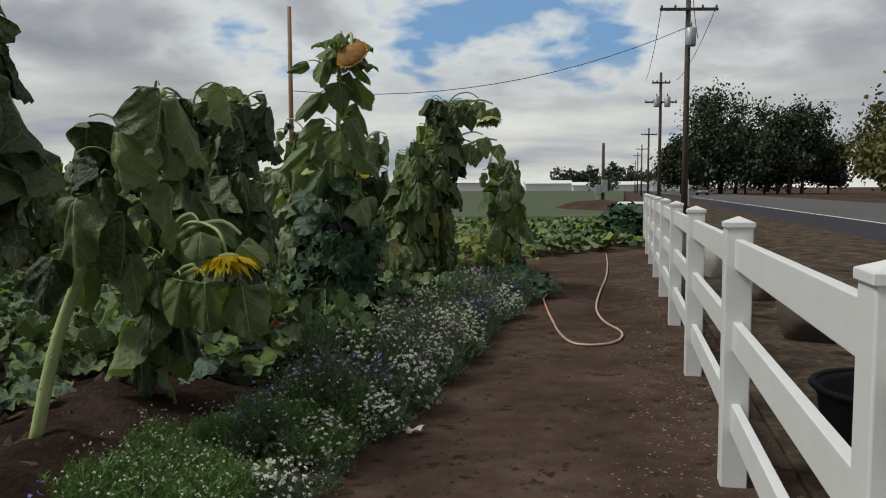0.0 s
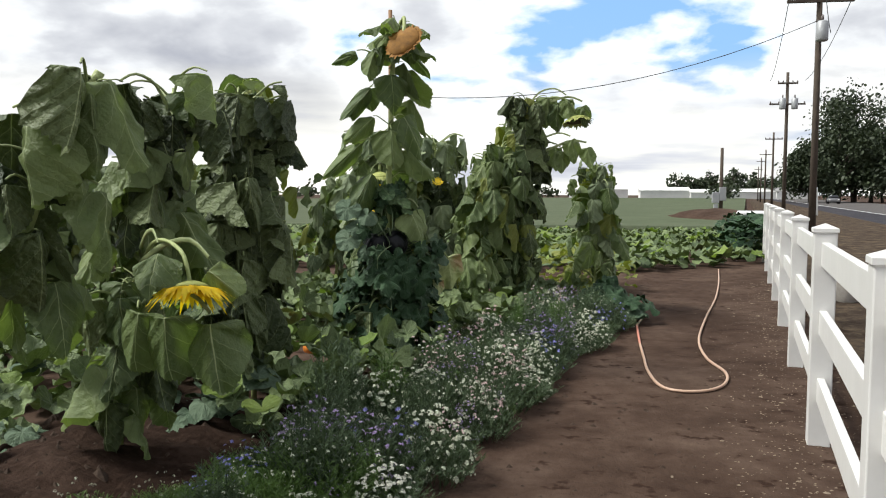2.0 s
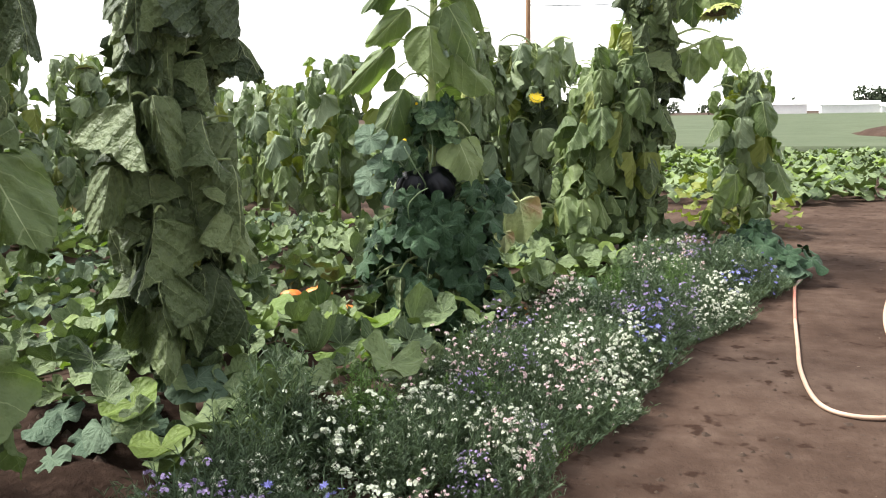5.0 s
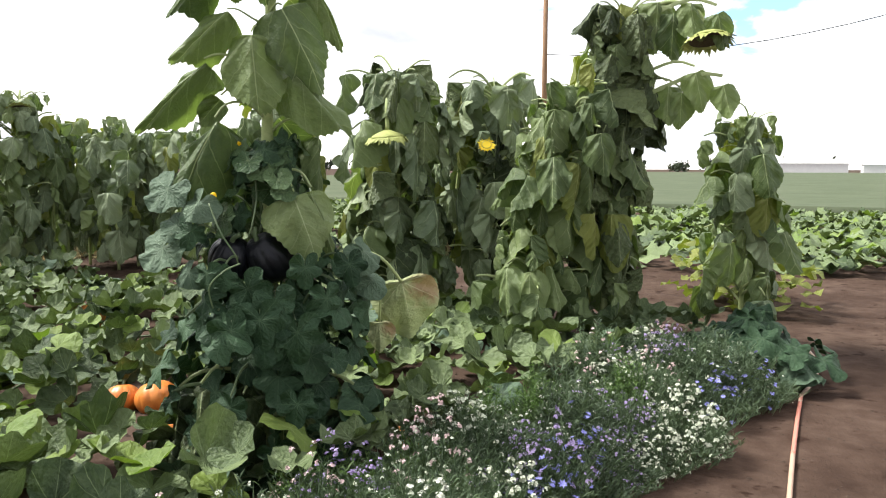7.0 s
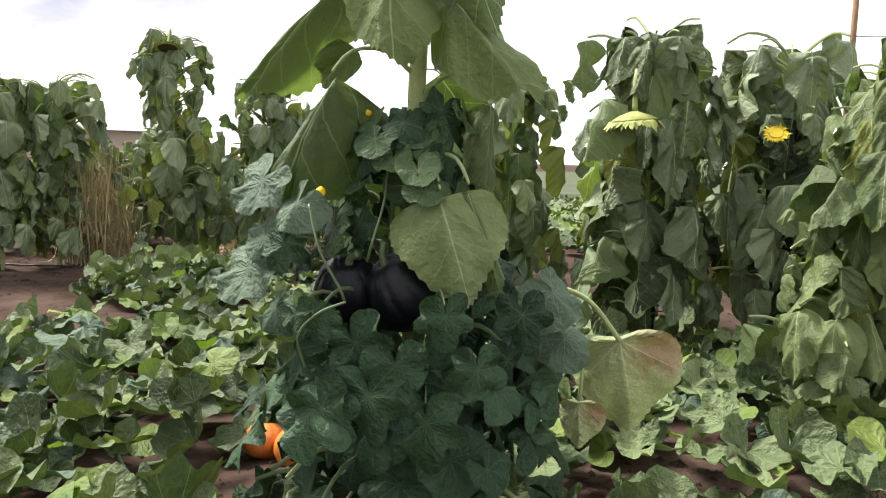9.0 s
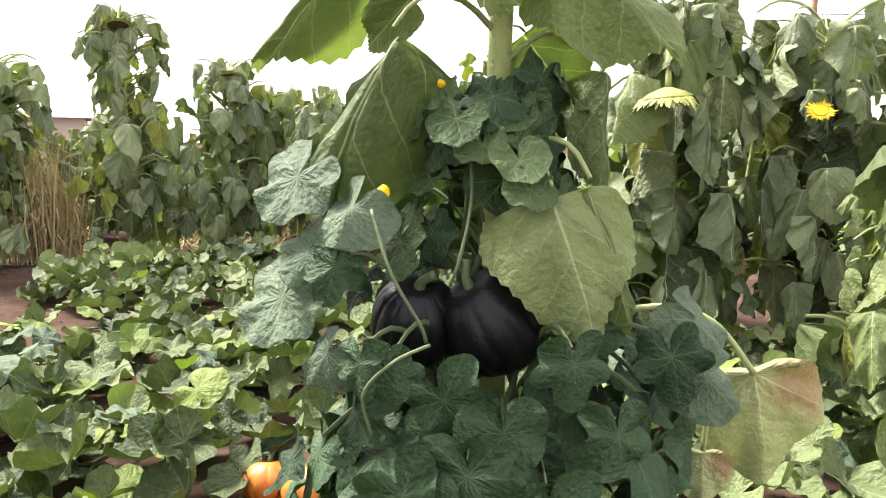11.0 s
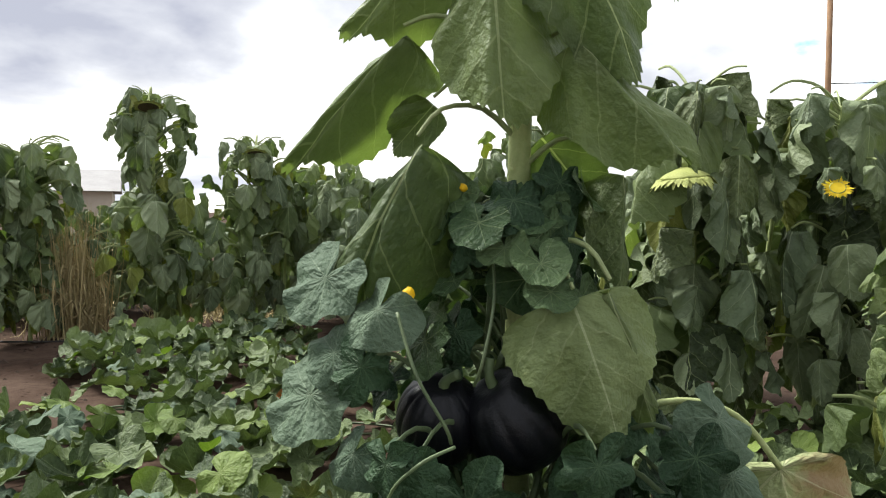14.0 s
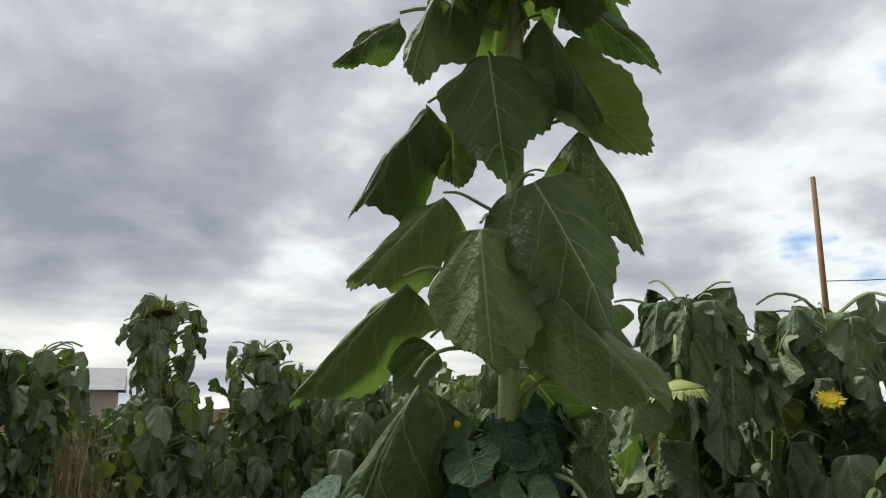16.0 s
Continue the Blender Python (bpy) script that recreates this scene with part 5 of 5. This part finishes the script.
def litter(name, mat, count, area, size, label, category, seed, flat=0.6):
    r = random.Random(seed)
    vs, fs = [], []
    for _ in range(count):
        x, y = area(r)
        s = size * r.uniform(0.4, 1.4) * (1.8 if r.random() < 0.06 else 1)
        a = r.uniform(0, 6.28)
        o = len(vs)
        z = ground_z(x, y)
        ring = [(x + s * math.cos(a + k * 1.2566) * r.uniform(0.7, 1.2), y + s * r.uniform(0.5, 1.0) * math.sin(a + k * 1.2566), z - 0.003) for k in range(5)]
        vs += ring + [(x + s * 0.2 * r.uniform(-1, 1), y, z + s * flat)]
        fs += [(o + k, o + (k + 1) % 5, o + 5) for k in range(5)]
    me = bpy.data.meshes.new(name)
    me.from_pydata(vs, [], fs)
    me.materials.append(mat)
    return tagged(new(name, me), label, category, kind="stuff")


def on_path(r):
    y = 1.0 + 17 * r.random() ** 1.3
    left, right = edge_x(y) - 0.2, 1.52 + (y - 3.95) * 0.2347
    return left + (right - left) * r.random(), y


def by_fence(r):
    y = 1.0 + 15 * r.random() ** 1.3
    return 1.52 + (y - 3.95) * 0.2347 + r.gauss(-0.1, 0.30), y


def on_verge(r):
    p = beside(r.uniform(-4, 30), 0.3 + 6.0 * r.random())
    return p.x, p.y


litter("clods", CLOD, 2800, on_path, 0.013, "small crumbs of soil on the path", "soil", 81, 0.3)
litter("clods", CLOD, 900, lambda r: (edge_x(3 + 7 * r.random()) - r.uniform(-0.25, 1.9), 3 + 7 * r.random()), 0.022, "crumbly clods of bed soil", "soil", 84)
litter("clods", CLOD, 700, lambda r: (r.uniform(-3.0, -1.5), r.uniform(3.2, 6.4)), 0.028, "damp clods on the soil bank", "soil", 86, 0.9)
litter("wood_chips", CHIP, 3600, by_fence, 0.011, "wood chips and dry bits along the fence", "litter", 82, 0.3)
litter("verge_gravel", CHIP, 6500, on_verge, 0.020, "loose gravel and straw on the verge", "gravel", 83, 0.5)
litter("clods", CLOD, 1300, lambda r: (r.uniform(-11, -1.5), r.uniform(6, 16)), 0.03, "clods of bare soil round the vines", "soil", 85)

# ---- beyond the fence ----
def rock(name, x, y, s, mat, label, seed, rough=0.25):
    return whole(name, lump(bmesh.new(), Matrix.Diagonal((s[0], s[1], s[2], 1)), 1, rough, seed, 3), mat, pose(x, y, s[2] * 0.7), label, "boulder")


rock("boulder", 4.62, 13.1, (0.20, 0.26, 0.42), STONE, "pale grey boulder behind the fence", 1, 0.15)
rock("boulder", 3.75, 7.65, (0.38, 0.34, 0.40), BROWN_STONE, "dark brown boulder behind the fence", 2)
rock("boulder", 4.25, 10.35, (0.20, 0.20, 0.24), BROWN_STONE, "small dark boulder behind the fence", 3)
p = Vector((2.38, 3.92, 0))
tub = thing("rubber_tub", pose(p.x, p.y, 0.03), "black rubber tub standing behind the fence", "tub")
bm = bmesh.new()
prof = [(0.0, 0.0), (0.30, 0.0), (0.35, 0.06), (0.40, 0.42), (0.43, 0.46), (0.42, 0.48), (0.38, 0.44), (0.33, 0.08), (0.0, 0.05)]
rings = [[bm.verts.new((a * math.cos(t), a * math.sin(t), z)) for t in (2 * math.pi * k / 36 for k in range(36))] for a, z in prof if a > 0]
for a, b in zip(rings, rings[1:]):
    for k in range(36):
        bm.faces.new((a[k], a[(k + 1) % 36], b[(k + 1) % 36], b[k]))
bm.faces.new(rings[0][::-1])
bm.faces.new(rings[-1])
part("body", bm, RUBBER, tub)
part("rim", tube(bmesh.new(), [(0.425 * math.cos(t), 0.425 * math.sin(t), 0.472) for t in (2 * math.pi * k / 36 for k in range(37))], 0.017, 8, False), RUBBER, tub)


def utility_pole(x, y, height, arms, label, transformers=0, lean=0.0, mat=POLE_WOOD, radius=0.15):
    q = thing("utility_pole", pose(x, y, 0), label, "utility pole", "utility poles")
    part("pole", tube(bmesh.new(), [(0, 0, -0.2), (lean * 0.5, 0, height * 0.5), (lean, 0, height)], [radius, radius * 0.85, radius * 0.7], 12), mat, q)
    for z, half in arms:
        arm = part("crossarm", box(bmesh.new(), -half, -0.17, z - 0.06, half, -0.05, z + 0.06, 0.01), mat, q, "", False)
        for k in (-1, -0.5, 0.5, 1):
            part("insulator", tube(bmesh.new(), [(k * half * 0.94, -0.11, z + 0.06), (k * half * 0.94, -0.11, z + 0.12), (k * half * 0.94, -0.11, z + 0.2)], [0.03, 0.06, 0.03], 8), PORCELAIN, arm)
    for k in range(transformers):
        s = (0.0 if transformers == 1 else (-0.42, 0.42)[k])
        z = height - 2.7
        can = part("transformer", tube(bmesh.new(), [(s, -0.42, z), (s, -0.42, z + 0.06), (s, -0.42, z + 0.74), (s, -0.42, z + 0.8)], [0.2, 0.23, 0.23, 0.16], 16), GREY_METAL, q, "grey transformer can")
        part("bracket", box(bmesh.new(), s - 0.04, -0.3, z + 0.3, s + 0.04, -0.1, z + 0.4, 0.005), GREY_METAL, can, "", False)
        part("bushing", tube(bmesh.new(), [(s, -0.42, z + 0.8), (s, -0.42, z + 0.95), (s, -0.42, z + 1.05)], [0.04, 0.06, 0.02], 8), PORCELAIN, can)
    return q


utility_pole(10.85, 34.6, 10.4, ((9.35, 1.28),), "dark wooden utility pole with crossarm and one transformer", 1)
utility_pole(17.1, 61.0, 10.5, ((8.2, 1.25), (9.7, 0.7)), "dark wooden utility pole with two transformers", 2)
for k, (d, h) in enumerate(((97, 9.0), (135, 9.0), (175, 9.5), (215, 9.0))):
    p = beside(d, 2.4)
    utility_pole(p.x, p.y, h, ((h - 0.8, 1.0),), "far wooden utility pole beside the road", 0)
utility_pole(-6.28, 32.25, 9.0, (), "plain tan wooden pole rising behind the garden", 0, 0.0, TAN_WOOD, 0.115)


def wire(a, b, sag, label):
    pts = [Vector(a).lerp(Vector(b), t) - Vector((0, 0, sag * 4 * t * (1 - t))) for t in (k / 14 for k in range(15))]
    whole("overhead_wire", tube(bmesh.new(), pts, 0.016, 6), WIRE, Matrix(), label, "wire", "overhead wires")


wire((10.85, 34.5, 8.6), (-6.28, 32.25, 5.6), 1.1, "overhead wire sagging between two poles")
for z, o in ((9.45, -1.2), (9.45, 1.2)):
    wire((10.85 + o, 34.5, z), (17.1 + o, 61.0, 9.9 if o > 0 else 9.9), 0.5, "overhead wire along the road")
wire((10.95, 34.4, 10.2), (11.15, 34.1, 8.0), 0.25, "drop wire to the transformer")
meter = utility_pole(11.4, 54.9, 4.7, (), "short wooden post with grey meter boxes", 0, 0.0, POLE_WOOD, 0.14)
for x0, z0, x1, z1 in ((-0.62, 1.05, -0.18, 1.75), (-0.16, 1.2, 0.26, 2.1), (-0.5, 0.6, -0.25, 1.0)):
    part("meter_box", box(bmesh.new(), x0, -0.36, z0, x1, -0.14, z1, 0.02), GREY_METAL, meter, "grey metal meter box", False)
whole("dirt_mound", lump(bmesh.new(), Matrix.Diagonal((2.6, 7.0, 0.85, 1)), 1, 0.15, 9, 4), SOIL, pose(9.6, 47.5, -0.1), "low mound of bare earth by the ditch", "mound")
bm = bmesh.new()
box(bm, -0.75, -2.5, 0.0, 0.75, 2.5, 0.75, 0.05)
whole("concrete_box", bm, CONCRETE, pose(10.2, 41.5, 0, 0, 0, turn), "pale concrete irrigation box by the ditch", "concrete box", smooth=False)
part("post", box(bmesh.new(), -0.09, -0.03, -0.1, 0.09, 0.03, 2.2, 0.02), WHITE_WALL, thing("marker_post", pose(20.4, 64.0, 0, 0, -3, 0), "white roadside marker post", "marker post"))


# ---- trees ----
def tree(x, y, height, width, seed, mat, label, count=1500, leaf=0.6, trunk=0.12):
    r = random.Random(seed)
    q = thing("tree", pose(x, y, 0), label, "tree", "roadside trees")
    limbs = []
    bm = bmesh.new()
    tube(bm, smooth_path([(0, 0, -0.2), (r.uniform(-0.3, 0.3), 0, height * 0.25), (r.uniform(-0.5, 0.5), 0, height * 0.55), (0, 0, height * 0.85)], 4), [height * 0.028 * (1 - 0.07 * k) for k in range(13)], 8)
    part("trunk", bm, BARK, q)
    for k in range(15):
        a = k * 2.4 + r.uniform(-0.4, 0.4)
        z0 = height * r.uniform(trunk + 0.1, 0.6)
        R = width * 0.5 * r.uniform(0.55, 1.0)
        e = Vector((R * math.cos(a), R * math.sin(a), min(height * 0.96, z0 + height * r.uniform(0.08, 0.38))))
        part("limb", tube(bmesh.new(), smooth_path([(0, 0, z0), e * 0.5 + Vector((0, 0, z0 * 0.52)), e], 4), [height * 0.011 * (1 - 0.1 * j) for j in range(9)], 6), BARK, q)
        limbs.append(e)
    limbs += [Vector((r.uniform(-0.2, 0.2) * width, r.uniform(-0.2, 0.2) * width, height * h)) for h in (0.35, 0.5, 0.65, 0.8, 0.92)]
    vs, uv, fs = [], [], []
    for i in range(count):
        c = r.choice(limbs)
        s = width * 0.105
        p = c + Vector((r.gauss(0, s), r.gauss(0, s), r.gauss(0, s * 1.1)))
        if p.z < height * trunk:
            p.z = height * trunk + r.random() * height * 0.15
        n = Vector((r.uniform(-1, 1), r.uniform(-1, 1), r.uniform(-0.2, 1))).normalized()
        u = n.orthogonal().normalized() * leaf * r.uniform(0.5, 1.3)
        w = n.cross(u) * r.uniform(0.5, 0.9)
        o = len(vs)
        for f, g in ((-1, -0.2), (-0.3, -0.8), (0.5, -0.6), (1.0, 0.1), (0.3, 0.8), (-0.5, 0.6)):
            vs.append(tuple(p + u * f * r.uniform(0.7, 1.2) + w * g + n * leaf * 0.2 * r.uniform(-1, 1)))
            uv.append((0.3, 0.2))
        fs.append(tuple(range(o, o + 6)))
    piece("crown", geometry_mesh("crown", vs, uv, fs, mat), q, Matrix())
    return q


DARK = "large dark green tree across the road"
for k, (x, h, w) in enumerate(((57.5, 16.5, 13), (63, 23, 15), (69, 17.5, 12), (75.5, 19, 12), (81.5, 16.5, 11), (60, 12, 14), (66, 12, 14), (73, 12, 14), (79, 11, 13), (52, 11, 9), (87.5, 11, 8))):
    tree(x, 168 + 7 * (k % 3), h, w, 900 + k, TREE_LEAF, DARK, 8000, 0.36, 0.04)
for k, (x, y, h, w) in enumerate(((75, 128, 15.5, 13), (66, 112, 8, 9))):
    tree(x, y, h, w, 920 + k, TREE_GOLD, "tree with turning yellow-green leaves across the road", 4000, 0.40, 0.10)
for k in range(16):
    x = 55 + 46 * k / 16 + r.uniform(-2, 2)
    y = 345 + r.uniform(-8, 25)
    tree(x, y, r.uniform(6, 13), r.uniform(5, 9), 940 + k, TREE_LEAF, "far dark tree at the field's edge", 350, 0.7, 0.05)
for k in range(26):
    x = -240 + 285 * k / 26 + r.uniform(-6, 6)
    tree(x, 420 + r.uniform(-20, 40), r.uniform(3.5, 7), r.uniform(6, 12), 970 + k, TREE_LEAF, "far low tree on the horizon", 150, 0.9, 0.02)
for k in range(6):
    p = beside(230 + 30 * k, -6 - 3 * (k % 2))
    tree(p.x, p.y, 5, 6, 990 + k, TREE_LEAF, "far low green bush beside the road", 150, 0.6, 0.02)


def house(x, y, w, d, h, roof_h, rz, wall, roof, label, windows=()):
    q = thing("house", pose(x, y, 0, 0, 0, rz), label, "house", "houses")
    wl = part("wall", box(bmesh.new(), -w / 2, -d / 2, -0.3, w / 2, d / 2, h, 0.02), wall, q, "", False)
    bm = bmesh.new()
    e = 0.4
    a = [bm.verts.new(v) for v in ((-w / 2 - e, -d / 2 - e, h + 0.01), (w / 2 + e, -d / 2 - e, h + 0.01), (w / 2 + e, d / 2 + e, h + 0.01), (-w / 2 - e, d / 2 + e, h + 0.01), (-w / 2 - e, 0, h + roof_h), (w / 2 + e, 0, h + roof_h))]
    for f in ((0, 1, 5, 4), (2, 3, 4, 5), (0, 4, 3), (1, 2, 5), (3, 2, 1, 0)):
        bm.faces.new([a[i] for i in f])
    part("roof", bm, roof, q, "", False)
    for wx, wz, ww, wh in windows:
        f = part("window", box(bmesh.new(), wx - ww / 2, -d / 2 - 0.05, wz, wx + ww / 2, -d / 2 + 0.02, wz + wh, 0.01), WHITE_WALL, q, "", False)
        part("pane", box(bmesh.new(), wx - ww / 2 + 0.08, -d / 2 - 0.06, wz + 0.08, wx + ww / 2 - 0.08, -d / 2 - 0.051, wz + wh - 0.08), DARK_GLASS, f, "", False)
    return q


house(-41.6, 25.0, 4.6, 7.0, 2.6, 1.25, 62, TAN_WALL, ROOF, "tan single-storey house with a grey roof behind the garden", ())
for k, (x, y, w, h) in enumerate(((46, 338, 20, 3.4), (62, 335, 12, 2.6), (76, 336, 14, 2.8), (88, 337, 9, 3.0), (96, 336, 12, 3.4), (20, 360, 26, 4.0))):
    house(x, y, w, 8, h, 1.4, 0, WHITE_WALL, WHITE_WALL if k != 4 else ROOF, "far low white farm building", ())

# far car on the road
p = beside(150, 14)
car = thing("car", pose(p.x, p.y, 0.06, 0, 0, turn), "far grey car on the road", "car")
bm = bmesh.new()
box(bm, -0.9, -2.1, 0.35, 0.9, 2.1, 0.95, 0.15)
body = part("body", bm, CAR_PAINT, car)
part("cabin", box(bmesh.new(), -0.75, -1.1, 0.9, 0.75, 1.3, 1.5, 0.2), DARK_GLASS, car)
for sx in (-0.85, 0.85):
    for sy in (-1.3, 1.3):
        part("wheel", tube(bmesh.new(), [(sx - 0.1, sy, 0.33), (sx + 0.1, sy, 0.33)], 0.33, 16), RUBBER, car)
    part("headlight", box(bmesh.new(), sx * 0.75 - 0.15, -2.13, 0.62, sx * 0.75 + 0.15, -2.08, 0.78, 0.02), LIGHT_GLASS, car)

# dry grass and stubble behind the back row
def stalks(name, spots, mat, seed, tall, label, category):
    r = random.Random(seed)
    vs, fs = [], []
    for x, y in spots:
        for _ in range(6):
            a, h = r.uniform(0, 6.28), r.uniform(*tall)
            b = Vector((x + r.uniform(-0.15, 0.15), y + r.uniform(-0.15, 0.15), ground_z(x, y) - 0.02))
            t = b + Vector((r.uniform(-0.2, 0.2), r.uniform(-0.2, 0.2), h))
            s = Vector((math.cos(a), math.sin(a), 0)) * 0.008
            m = b.lerp(t, 0.55) + s * 4
            o = len(vs)
            vs += [tuple(b - s), tuple(b + s), tuple(m + s), tuple(m - s), tuple(t)]
            fs += [(o, o + 1, o + 2, o + 3), (o + 3, o + 2, o + 4)]
            for _ in range(7):
                k = r.uniform(0.1, 0.95)
                q = b.lerp(t, k)
                e = q + Vector((r.uniform(-0.25, 0.25), r.uniform(-0.25, 0.25), r.uniform(-0.25, 0.12)))
                o = len(vs)
                vs += [tuple(q - s), tuple(q + s), tuple(e)]
                fs += [(o, o + 1, o + 2)]
    me = bpy.data.meshes.new(name)
    me.from_pydata(vs, [], fs)
    me.materials.append(mat)
    return tagged(new(name, me), label, category, kind="stuff")


stalks("dry_corn", [(-9.85 + r.gauss(0, 0.14), 11.0 + r.gauss(0, 0.2)) for _ in range(60)], DRY_STEM, 77, (0.4, 1.8), "stand of dry straw-coloured stalks behind the sunflowers", "dry stalks")
stalks("dry_grass", [(r.uniform(-11, -9.2), r.uniform(12.6, 15)) for _ in range(80)], DRY_STEM, 78, (0.08, 0.26), "dry stubble behind the back row", "dry grass")
